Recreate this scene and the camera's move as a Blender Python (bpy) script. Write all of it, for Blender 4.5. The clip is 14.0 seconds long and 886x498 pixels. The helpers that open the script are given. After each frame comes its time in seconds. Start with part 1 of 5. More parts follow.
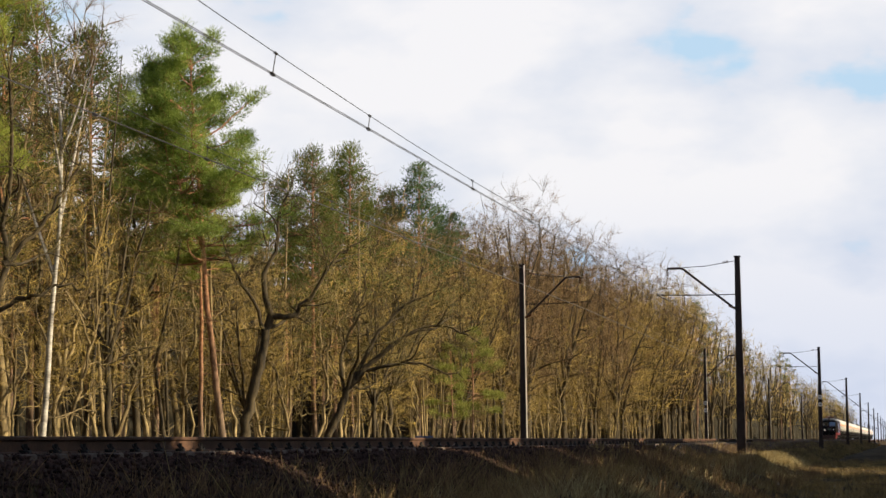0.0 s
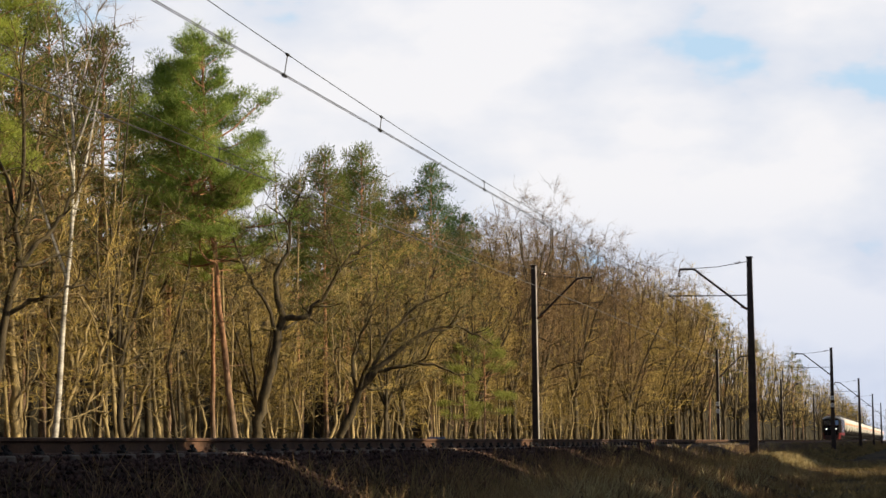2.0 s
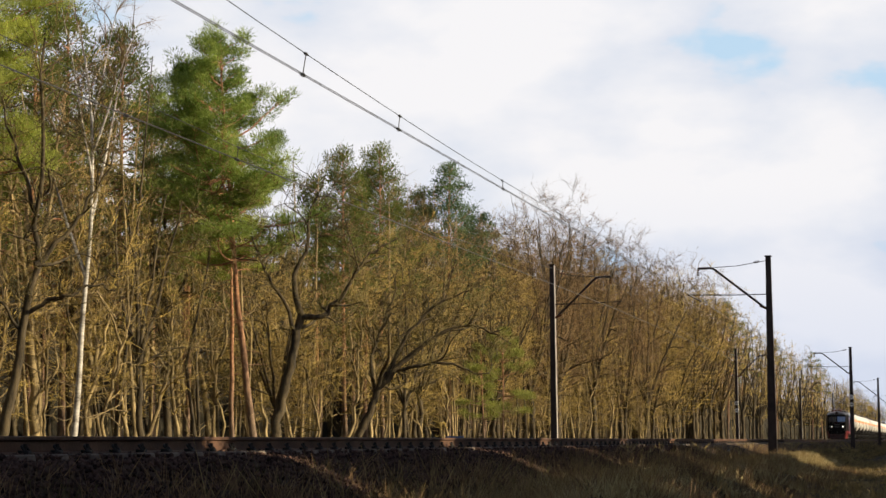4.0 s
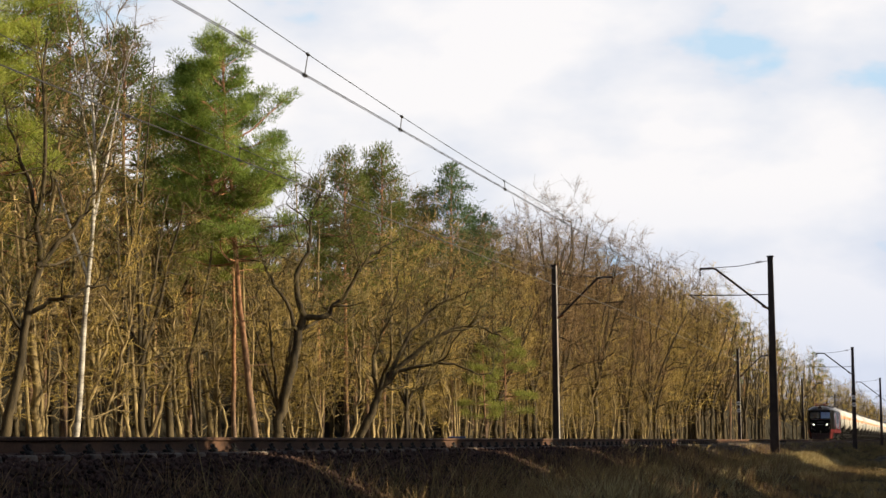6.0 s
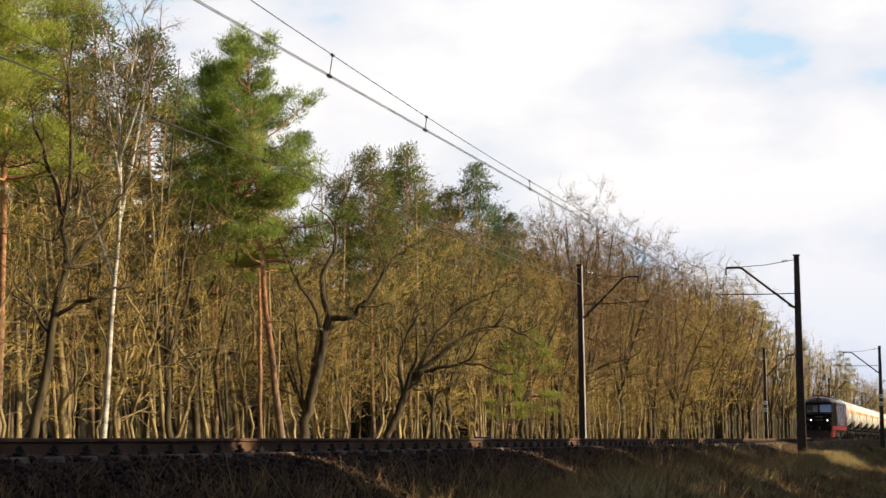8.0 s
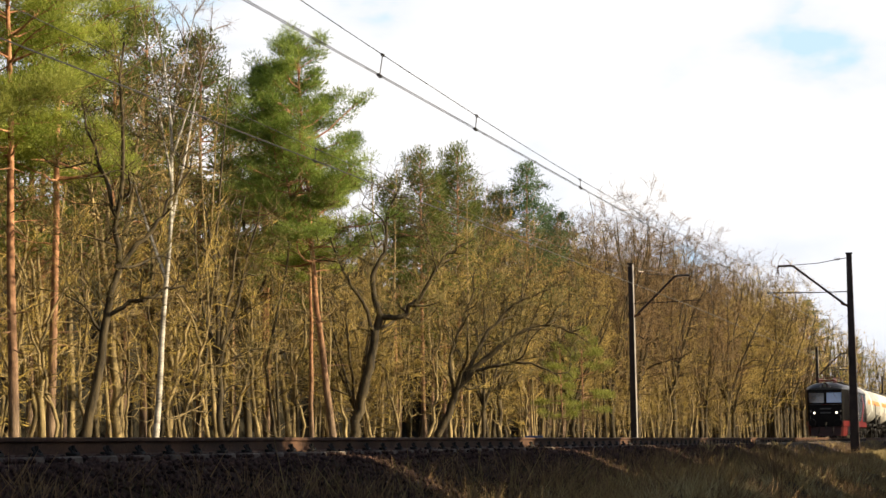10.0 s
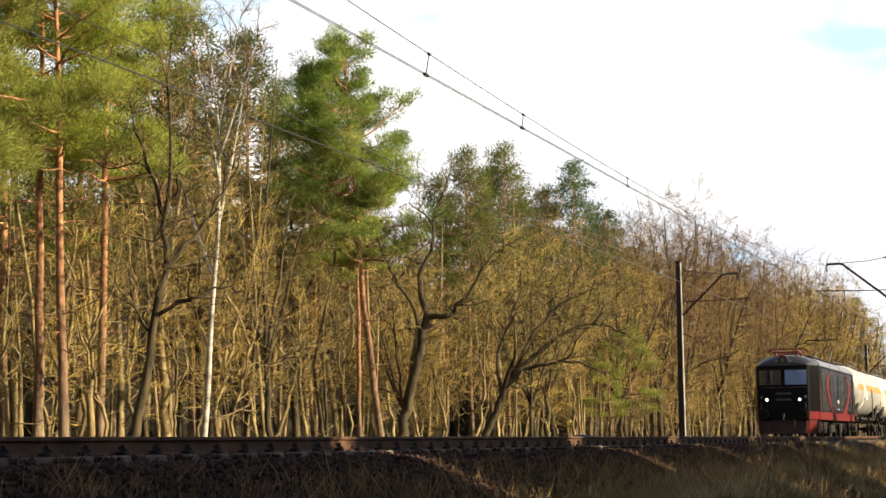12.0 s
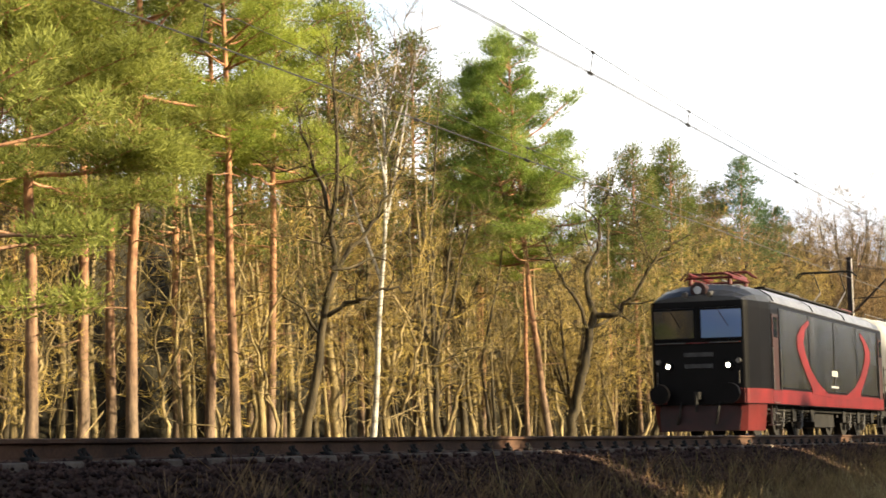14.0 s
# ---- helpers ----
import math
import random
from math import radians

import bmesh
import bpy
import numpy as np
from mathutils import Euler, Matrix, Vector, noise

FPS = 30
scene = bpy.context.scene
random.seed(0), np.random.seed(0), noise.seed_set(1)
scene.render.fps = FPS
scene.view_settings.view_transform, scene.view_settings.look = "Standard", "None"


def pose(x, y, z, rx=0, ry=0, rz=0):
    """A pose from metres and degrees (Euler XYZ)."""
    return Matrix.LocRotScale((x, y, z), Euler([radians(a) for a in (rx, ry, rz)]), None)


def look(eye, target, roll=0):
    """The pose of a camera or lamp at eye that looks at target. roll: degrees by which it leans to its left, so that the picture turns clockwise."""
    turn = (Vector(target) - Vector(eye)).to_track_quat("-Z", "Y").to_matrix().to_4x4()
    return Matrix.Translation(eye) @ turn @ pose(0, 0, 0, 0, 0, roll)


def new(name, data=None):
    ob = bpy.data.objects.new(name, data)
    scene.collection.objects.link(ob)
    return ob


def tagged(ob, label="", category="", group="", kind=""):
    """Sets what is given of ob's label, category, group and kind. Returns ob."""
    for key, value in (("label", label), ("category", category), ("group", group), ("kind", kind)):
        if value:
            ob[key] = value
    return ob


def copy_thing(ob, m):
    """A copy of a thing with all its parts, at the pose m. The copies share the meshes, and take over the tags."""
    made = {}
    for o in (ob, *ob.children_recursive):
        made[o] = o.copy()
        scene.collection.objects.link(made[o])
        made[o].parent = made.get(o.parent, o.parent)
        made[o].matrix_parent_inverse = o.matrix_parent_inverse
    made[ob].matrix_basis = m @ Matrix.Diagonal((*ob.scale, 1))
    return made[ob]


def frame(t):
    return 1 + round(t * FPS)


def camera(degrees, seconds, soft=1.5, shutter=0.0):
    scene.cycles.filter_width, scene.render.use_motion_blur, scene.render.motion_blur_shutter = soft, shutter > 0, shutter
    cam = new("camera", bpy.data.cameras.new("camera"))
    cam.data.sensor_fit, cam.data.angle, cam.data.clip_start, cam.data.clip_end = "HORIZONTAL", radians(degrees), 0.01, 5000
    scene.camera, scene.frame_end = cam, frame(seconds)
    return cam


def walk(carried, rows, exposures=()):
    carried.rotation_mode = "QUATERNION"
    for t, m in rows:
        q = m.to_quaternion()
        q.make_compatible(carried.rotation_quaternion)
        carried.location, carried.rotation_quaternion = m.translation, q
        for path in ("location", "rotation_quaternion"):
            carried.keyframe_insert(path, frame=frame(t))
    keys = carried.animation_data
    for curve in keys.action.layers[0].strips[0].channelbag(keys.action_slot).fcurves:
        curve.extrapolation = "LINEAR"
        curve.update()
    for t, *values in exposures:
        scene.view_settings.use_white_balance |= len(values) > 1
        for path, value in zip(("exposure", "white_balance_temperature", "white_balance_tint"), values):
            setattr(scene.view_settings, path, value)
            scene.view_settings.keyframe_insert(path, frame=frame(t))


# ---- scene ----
cam = camera(25.742, 14.0, soft=1.5, shutter=0.4)
EYE = (0.0, 0.0, -0.10)
# seconds, turn from the track's direction, tilt, lean (degrees)
TURNS = (
    (0.0, 13.191, 5.727, -0.496),
    (0.5, 13.173, 5.745, -0.479),
    (1.0, 13.216, 5.749, -0.476),
    (1.5, 13.331, 5.761, -0.556),
    (2.0, 13.541, 5.759, -0.519),
    (2.5, 13.736, 5.755, -0.631),
    (3.0, 13.936, 5.740, -0.531),
    (5.5, 14.163, 5.745, -0.489),
    (6.0, 14.146, 5.749, -0.496),
    (6.5, 14.170, 5.757, -0.603),
    (7.0, 14.297, 5.759, -0.565),
    (7.5, 14.533, 5.765, -0.611),
    (8.0, 14.901, 5.764, -0.660),
    (10.5, 16.723, 5.752, -0.670),
    (11.0, 17.022, 5.747, -0.663),
    (11.5, 17.356, 5.747, -0.682),
    (12.0, 17.799, 5.745, -0.730),
    (12.5, 18.547, 5.747, -0.696),
    (13.0, 19.694, 5.768, -0.869),
    (13.5, 21.206, 5.783, -0.851),
    (14.0, 22.729, 5.808, -0.919),
)


def aim(turn, tilt, lean):
    return pose(*EYE, 90 + tilt, 0, turn - 90) @ pose(0, 0, 0, 0, 0, lean)


walk(cam, [(t, aim(a, b, c)) for t, a, b, c in TURNS],
     exposures=[(0.0, 0.50, 6520, 11), (3.0, 0.50, 6540, 11), (6.5, 0.58, 6670, 11), (8.0, 0.64, 6720, 11),
                (11.0, 0.90, 6790, 10), (12.5, 1.08, 6840, 9), (13.2, 1.30, 6800, 8), (14.0, 1.46, 6840, 8)])

# ---- daylight ----
SUN_ELEV, SUN_AZ = 24.0, -83.0   # degrees; azimuth from +X towards +Y
to_sun = Vector((math.cos(radians(SUN_ELEV)) * math.cos(radians(SUN_AZ)),
                 math.cos(radians(SUN_ELEV)) * math.sin(radians(SUN_AZ)), math.sin(radians(SUN_ELEV))))
sun = new("sun", bpy.data.lights.new("sun", "SUN"))
sun.data.energy, sun.data.angle, sun.data.color = 5.0, radians(0.6), (1.0, 0.84, 0.57)
sun.matrix_world = look(to_sun * 100, (0, 0, 0))

world = bpy.data.worlds.new("sky")
scene.world = world
world.use_nodes = True


def wire(tree, a, b):
    tree.links.new(a, b)


def build_sky(nt):
    nt.nodes.clear()
    out = nt.nodes.new("ShaderNodeOutputWorld")
    sky = nt.nodes.new("ShaderNodeTexSky")
    sky.sky_type, sky.sun_disc = "NISHITA", False
    sky.sun_elevation, sky.sun_rotation = radians(SUN_ELEV), radians(90 - SUN_AZ)
    sky_bg = nt.nodes.new("ShaderNodeBackground")
    sky_bg.inputs[1].default_value = 0.05
    wire(nt, sky.outputs[0], sky_bg.inputs[0])
    cloud_bg = nt.nodes.new("ShaderNodeBackground")
    cloud_bg.inputs[1].default_value = 0.66
    co = nt.nodes.new("ShaderNodeTexCoord")
    mp = nt.nodes.new("ShaderNodeMapping")
    mp.inputs["Scale"].default_value = (1.0, 1.0, 2.1)
    mp.inputs["Location"].default_value = (0.358, 0.076, -0.112)
    wire(nt, co.outputs["Generated"], mp.inputs[0])
    soft = nt.nodes.new("ShaderNodeTexNoise")
    soft.inputs["Scale"].default_value, soft.inputs["Detail"].default_value = 9.0, 5.0
    soft.inputs["Roughness"].default_value = 0.5
    wire(nt, mp.outputs[0], soft.inputs[0])
    tone = nt.nodes.new("ShaderNodeValToRGB")
    tone.color_ramp.elements[0].position, tone.color_ramp.elements[0].color = 0.30, (0.55, 0.76, 0.95, 1)
    tone.color_ramp.elements[1].position, tone.color_ramp.elements[1].color = 0.56, (0.98, 0.98, 1.0, 1)
    mid = tone.color_ramp.elements.new(0.37)
    mid.color = (0.79, 0.84, 0.93, 1)
    wire(nt, soft.outputs[0], tone.inputs[0])
    height = nt.nodes.new("ShaderNodeSeparateXYZ")
    wire(nt, co.outputs["Generated"], height.inputs[0])
    haze = nt.nodes.new("ShaderNodeValToRGB")
    haze.color_ramp.elements[0].position, haze.color_ramp.elements[0].color = 0.0, (0.72, 0.79, 0.93, 1)
    haze.color_ramp.elements[1].position, haze.color_ramp.elements[1].color = 0.13, (1, 1, 1, 1)
    wire(nt, height.outputs[2], haze.inputs[0])
    veil = nt.nodes.new("ShaderNodeMixRGB")
    veil.blend_type = "MULTIPLY"
    veil.inputs[0].default_value = 1.0
    wire(nt, tone.outputs[0], veil.inputs[1])
    wire(nt, haze.outputs[0], veil.inputs[2])
    wire(nt, veil.outputs[0], cloud_bg.inputs[0])
    big = nt.nodes.new("ShaderNodeTexNoise")
    big.inputs["Scale"].default_value, big.inputs["Detail"].default_value = 6.0, 6.0
    big.inputs["Roughness"].default_value = 0.55
    wire(nt, mp.outputs[0], big.inputs[0])
    # the clouds close up towards the horizon and break up overhead
    sep = nt.nodes.new("ShaderNodeSeparateXYZ")
    wire(nt, co.outputs["Generated"], sep.inputs[0])
    thin = nt.nodes.new("ShaderNodeMapRange")
    thin.inputs[1].default_value, thin.inputs[2].default_value = 0.22, 0.45
    thin.inputs[3].default_value, thin.inputs[4].default_value = 0.22, -0.22
    wire(nt, sep.outputs[2], thin.inputs[0])
    total = nt.nodes.new("ShaderNodeMath")
    wire(nt, big.outputs[0], total.inputs[0])
    wire(nt, thin.outputs[0], total.inputs[1])
    cover = nt.nodes.new("ShaderNodeValToRGB")
    cover.color_ramp.elements[0].position, cover.color_ramp.elements[1].position = 0.37, 0.50
    wire(nt, total.outputs[0], cover.inputs[0])
    mix = nt.nodes.new("ShaderNodeMixShader")
    wire(nt, cover.outputs[0], mix.inputs[0])
    wire(nt, sky_bg.outputs[0], mix.inputs[1])
    wire(nt, cloud_bg.outputs[0], mix.inputs[2])
    wire(nt, mix.outputs[0], out.inputs[0])


build_sky(world.node_tree)


# ---- materials ----
def mat(name, c1, c2, scale=4.0, rough=0.8, metal=0.0, bump=0.3, fine=40.0, stretch=(1, 1, 1), emit=0.0, coat=0.0, island=0.0, dist=0.01, spec=0.5, through_leaf=0.0):
    m = bpy.data.materials.new(name)
    m.use_nodes = True
    nt = m.node_tree
    b = nt.nodes["Principled BSDF"]
    b.inputs["Roughness"].default_value, b.inputs["Metallic"].default_value = rough, metal
    b.inputs["Coat Weight"].default_value = coat
    b.inputs["Specular IOR Level"].default_value = spec
    co = nt.nodes.new("ShaderNodeTexCoord")
    mp = nt.nodes.new("ShaderNodeMapping")
    mp.inputs["Scale"].default_value = stretch
    info = nt.nodes.new("ShaderNodeObjectInfo")
    shift = nt.nodes.new("ShaderNodeMath")
    shift.operation = "MULTIPLY"
    shift.inputs[1].default_value = 37.0
    wire(nt, info.outputs["Random"], shift.inputs[0])
    wire(nt, shift.outputs[0], mp.inputs["Location"])
    wire(nt, co.outputs["Object"], mp.inputs[0])
    n1 = nt.nodes.new("ShaderNodeTexNoise")
    n1.inputs["Scale"].default_value, n1.inputs["Detail"].default_value = scale, 6.0
    wire(nt, mp.outputs[0], n1.inputs[0])
    n2 = nt.nodes.new("ShaderNodeTexNoise")
    n2.inputs["Scale"].default_value, n2.inputs["Detail"].default_value = fine, 3.0
    wire(nt, mp.outputs[0], n2.inputs[0])
    add = nt.nodes.new("ShaderNodeMath")
    add.operation = "MULTIPLY_ADD"
    add.inputs[1].default_value, add.inputs[2].default_value = 0.45, -0.22
    wire(nt, n2.outputs[0], add.inputs[0])
    tot = nt.nodes.new("ShaderNodeMath")
    wire(nt, n1.outputs[0], tot.inputs[0])
    wire(nt, add.outputs[0], tot.inputs[1])
    last = tot.outputs[0]
    if island:
        geo = nt.nodes.new("ShaderNodeNewGeometry")
        isl = nt.nodes.new("ShaderNodeMath")
        isl.operation = "MULTIPLY_ADD"
        isl.inputs[1].default_value, isl.inputs[2].default_value = island, -island / 2
        wire(nt, geo.outputs["Random Per Island"], isl.inputs[0])
        t2 = nt.nodes.new("ShaderNodeMath")
        wire(nt, last, t2.inputs[0])
        wire(nt, isl.outputs[0], t2.inputs[1])
        last = t2.outputs[0]
    ramp = nt.nodes.new("ShaderNodeValToRGB")
    ramp.color_ramp.elements[0].position, ramp.color_ramp.elements[0].color = 0.3, (*c1, 1)
    ramp.color_ramp.elements[1].position, ramp.color_ramp.elements[1].color = 0.7, (*c2, 1)
    wire(nt, last, ramp.inputs[0])
    wire(nt, ramp.outputs[0], b.inputs["Base Color"])
    if bump:
        bp = nt.nodes.new("ShaderNodeBump")
        bp.inputs["Strength"].default_value, bp.inputs["Distance"].default_value = bump, dist
        wire(nt, tot.outputs[0], bp.inputs["Height"])
        wire(nt, bp.outputs[0], b.inputs["Normal"])
    if through_leaf:
        thin = nt.nodes.new("ShaderNodeBsdfTranslucent")
        wire(nt, ramp.outputs[0], thin.inputs[0])
        both = nt.nodes.new("ShaderNodeMixShader")
        both.inputs[0].default_value = through_leaf
        wire(nt, b.outputs[0], both.inputs[1])
        wire(nt, thin.outputs[0], both.inputs[2])
        wire(nt, both.outputs[0], nt.nodes["Material Output"].inputs[0])
    if emit:
        wire(nt, ramp.outputs[0], b.inputs["Emission Color"])
        b.inputs["Emission Strength"].default_value = emit
    return m


M_BARK = mat("bark_olive", (0.024, 0.017, 0.008), (0.46, 0.345, 0.165), 1.2, 0.9, bump=0.6, fine=14, stretch=(4, 4, 1), dist=0.03)
M_BARK_DARK = mat("bark_dark", (0.016, 0.012, 0.007), (0.115, 0.086, 0.044), 1.2, 0.9, bump=0.7, fine=14, stretch=(4, 4, 1), dist=0.04)
M_TWIG = mat("twigs_olive", (0.07, 0.048, 0.010), (0.54, 0.39, 0.10), 0.35, 0.85, bump=0, fine=3, island=0.3)
M_TWIG_MOSS = mat("twigs_mossy", (0.03, 0.025, 0.007), (0.20, 0.155, 0.045), 0.35, 0.85, bump=0, fine=3, island=0.3)
M_TWIG_GREY = mat("twigs_grey", (0.05, 0.03, 0.012), (0.27, 0.17, 0.07), 0.35, 0.85, bump=0, fine=3, island=0.3)
M_BIRCH = mat("birch_bark", (0.09, 0.075, 0.06), (0.66, 0.62, 0.55), 1.3, 0.6, bump=0.3, fine=7, stretch=(1, 1, 2.2))
M_NEEDLE = mat("pine_needles", (0.165, 0.215, 0.033), (0.50, 0.55, 0.11), 0.5, 0.6, bump=0, fine=3, island=0.35, through_leaf=0.5, spec=0.3)
M_NEEDLE_OLIVE = mat("pine_needles_olive", (0.07, 0.095, 0.02), (0.21, 0.245, 0.055), 0.5, 0.6, bump=0, fine=3, island=0.35, through_leaf=0.5, spec=0.3)
M_NEEDLE_GREEN = mat("pine_needles_green", (0.115, 0.18, 0.034), (0.37, 0.46, 0.105), 0.5, 0.6, bump=0, fine=3, island=0.35, through_leaf=0.5, spec=0.3)
M_NEEDLE_DEEP = mat("pine_needles_deep", (0.038, 0.075, 0.026), (0.14, 0.21, 0.075), 0.5, 0.6, bump=0, fine=3, island=0.35, through_leaf=0.5, spec=0.3)
M_NEEDLE_BLUE = mat("pine_needles_dark", (0.13, 0.152, 0.033), (0.40, 0.425, 0.10), 0.5, 0.6, bump=0, fine=3, island=0.35, through_leaf=0.5, spec=0.3)


def pine_bark():
    m = mat("pine_bark", (0.07, 0.048, 0.034), (0.28, 0.195, 0.13), 1.5, 0.9, bump=0.8, fine=10, stretch=(4, 4, 1), dist=0.04)
    nt = m.node_tree
    b = nt.nodes["Principled BSDF"]
    old = b.inputs["Base Color"].links[0].from_socket
    co = nt.nodes.new("ShaderNodeTexCoord")
    sep = nt.nodes.new("ShaderNodeSeparateXYZ")
    wire(nt, co.outputs["Object"], sep.inputs[0])
    rng = nt.nodes.new("ShaderNodeMapRange")
    rng.inputs[1].default_value, rng.inputs[2].default_value = 1.5, 7.5
    wire(nt, sep.outputs[2], rng.inputs[0])
    ns = nt.nodes.new("ShaderNodeTexNoise")
    ns.inputs["Scale"].default_value, ns.inputs["Detail"].default_value = 5.0, 6
    wire(nt, co.outputs["Object"], ns.inputs[0])
    ramp = nt.nodes.new("ShaderNodeValToRGB")
    ramp.color_ramp.elements[0].position, ramp.color_ramp.elements[0].color = 0.3, (0.17, 0.062, 0.03, 1)
    ramp.color_ramp.elements[1].position, ramp.color_ramp.elements[1].color = 0.7, (0.60, 0.31, 0.165, 1)
    wire(nt, ns.outputs[0], ramp.inputs[0])
    mx = nt.nodes.new("ShaderNodeMixRGB")
    wire(nt, rng.outputs[0], mx.inputs[0])
    wire(nt, old, mx.inputs[1])
    wire(nt, ramp.outputs[0], mx.inputs[2])
    wire(nt, mx.outputs[0], b.inputs["Base Color"])
    return m


M_PINE = pine_bark()
M_SOIL = mat("dry_ground", (0.02, 0.014, 0.008), (0.075, 0.052, 0.024), 0.35, 0.95, bump=0.8, fine=6, dist=0.08, spec=0.1)
M_BALLAST = mat("ballast", (0.026, 0.014, 0.01), (0.07, 0.043, 0.03), 12, 0.95, bump=1.0, fine=30, island=0.3, dist=0.03, spec=0.1)
M_STONE = mat("ballast_stone", (0.018, 0.010, 0.009), (0.105, 0.064, 0.053), 5, 0.9, bump=0.3, fine=40, island=0.4, spec=0.1)
M_RAIL = mat("rusty_rail", (0.05, 0.024, 0.014), (0.16, 0.08, 0.045), 2.0, 0.75, 0.2, bump=0.3, fine=30)
M_RAILTOP = mat("rail_head", (0.05, 0.04, 0.035), (0.12, 0.1, 0.09), 2.0, 0.35, 0.8, bump=0.05, fine=30)
M_CONC = mat("weathered_concrete", (0.08, 0.062, 0.05), (0.21, 0.168, 0.136), 3.0, 0.9, bump=0.4, fine=40)
M_MAST = mat("dark_mast_steel", (0.016, 0.01, 0.01), (0.045, 0.03, 0.027), 3.0, 0.7, 0.2, bump=0.2, fine=30)
M_SUNLIT_FACE = mat("sunlit_mast_face", (0.30, 0.28, 0.25), (0.5, 0.46, 0.41), 3.0, 0.6, 0.3, bump=0.2, fine=30)
M_WIRE = mat("copper_wire", (0.05, 0.048, 0.045), (0.09, 0.085, 0.08), 3.0, 0.5, 0.6, bump=0, fine=30)
M_INSUL = mat("brown_porcelain", (0.08, 0.035, 0.02), (0.13, 0.06, 0.035), 3.0, 0.25, bump=0)
M_DRY = mat("dry_grass", (0.12, 0.08, 0.03), (0.42, 0.31, 0.125), 0.35, 0.9, bump=0, fine=4, island=0.35)
M_STRAW = mat("pale_straw", (0.28, 0.21, 0.09), (0.62, 0.52, 0.27), 0.5, 0.9, bump=0, fine=4, island=0.35)
M_GREEN = mat("green_grass", (0.04, 0.036, 0.012), (0.115, 0.1, 0.036), 0.6, 0.9, bump=0, fine=4, island=0.35)
M_WEED = mat("brown_weed", (0.075, 0.042, 0.022), (0.33, 0.21, 0.1), 0.6, 0.9, bump=0, fine=4, island=0.35)
M_BLACK = mat("black_paint", (0.0018, 0.0016, 0.0024), (0.005, 0.0045, 0.0055), 1.5, 0.45, bump=0.06, fine=30, spec=0.12)
M_GREYP = mat("grey_sheen_paint", (0.006, 0.0057, 0.0055), (0.036, 0.034, 0.031), 1.6, 0.24, bump=0.35, fine=7, stretch=(2.2, 2.2, 0.35), coat=0.1, dist=0.03)
M_RED = mat("red_paint", (0.10, 0.005, 0.006), (0.19, 0.009, 0.010), 1.5, 0.45, bump=0.08, fine=20)
M_DKRED = mat("dull_shaded_red", (0.06, 0.006, 0.006), (0.14, 0.011, 0.011), 1.5, 0.5, bump=0.1, fine=20)
M_ROOF = mat("roof_grey_paint", (0.008, 0.008, 0.01), (0.026, 0.026, 0.03), 1.5, 0.4, bump=0.1, fine=12, coat=0.2)
M_UNDER = mat("dirty_underframe", (0.005, 0.0045, 0.004), (0.019, 0.016, 0.014), 4.0, 0.75, 0.1, bump=0.3, fine=30)
M_STEEL = mat("worn_steel", (0.1, 0.095, 0.09), (0.24, 0.225, 0.21), 4.0, 0.4, 0.8, bump=0.1, fine=30)
M_TANK = mat("white_tank_paint", (0.48, 0.46, 0.42), (0.78, 0.76, 0.72), 0.8, 0.45, bump=0.1, fine=6, stretch=(1, 1, 0.4))
M_TANKG = mat("grey_tank_paint", (0.26, 0.26, 0.25), (0.46, 0.46, 0.45), 0.8, 0.45, bump=0.1, fine=6, stretch=(1, 1, 0.4))
M_ORANGE = mat("orange_paint", (0.68, 0.20, 0.05), (0.82, 0.30, 0.09), 1.5, 0.5, bump=0.05, fine=20)
M_SIGN = mat("white_plate", (0.66, 0.66, 0.66), (0.8, 0.8, 0.8), 3, 0.5, bump=0)
M_BLUE = mat("blue_plate", (0.05, 0.09, 0.22), (0.08, 0.13, 0.30), 3, 0.5, bump=0)
M_PLOUGH = mat("shaded_dark_red", (0.012, 0.004, 0.004), (0.045, 0.008, 0.008), 3, 0.6, bump=0.1)
M_NUMBER = mat("dull_grey_lettering", (0.03, 0.03, 0.033), (0.07, 0.07, 0.072), 6, 0.6, bump=0)
M_LAMP = mat("lamp_glow", (1.0, 0.86, 0.66), (1.0, 0.90, 0.72), 3, 0.3, bump=0, emit=5.0)


def glass(name, tint):
    m = bpy.data.materials.new(name)
    m.use_nodes = True
    b = m.node_tree.nodes["Principled BSDF"]
    b.inputs["Base Color"].default_value = (*tint, 1)
    b.inputs["Roughness"].default_value = 0.04
    b.inputs["IOR"].default_value = 1.9
    b.inputs["Coat Weight"].default_value = 1.0
    return m


M_GLASS = glass("cab_glass", (0.016, 0.022, 0.035))
# the blue sky's reflection is put into this pane's base colour
M_GLASS_SKY = glass("sky_blue_cab_glass", (0.13, 0.27, 0.58))
M_ROOFLIGHT = mat("pale_roof_paint", (0.06, 0.058, 0.066), (0.16, 0.155, 0.17), 1.5, 0.35, bump=0.1, fine=12, coat=0.2)


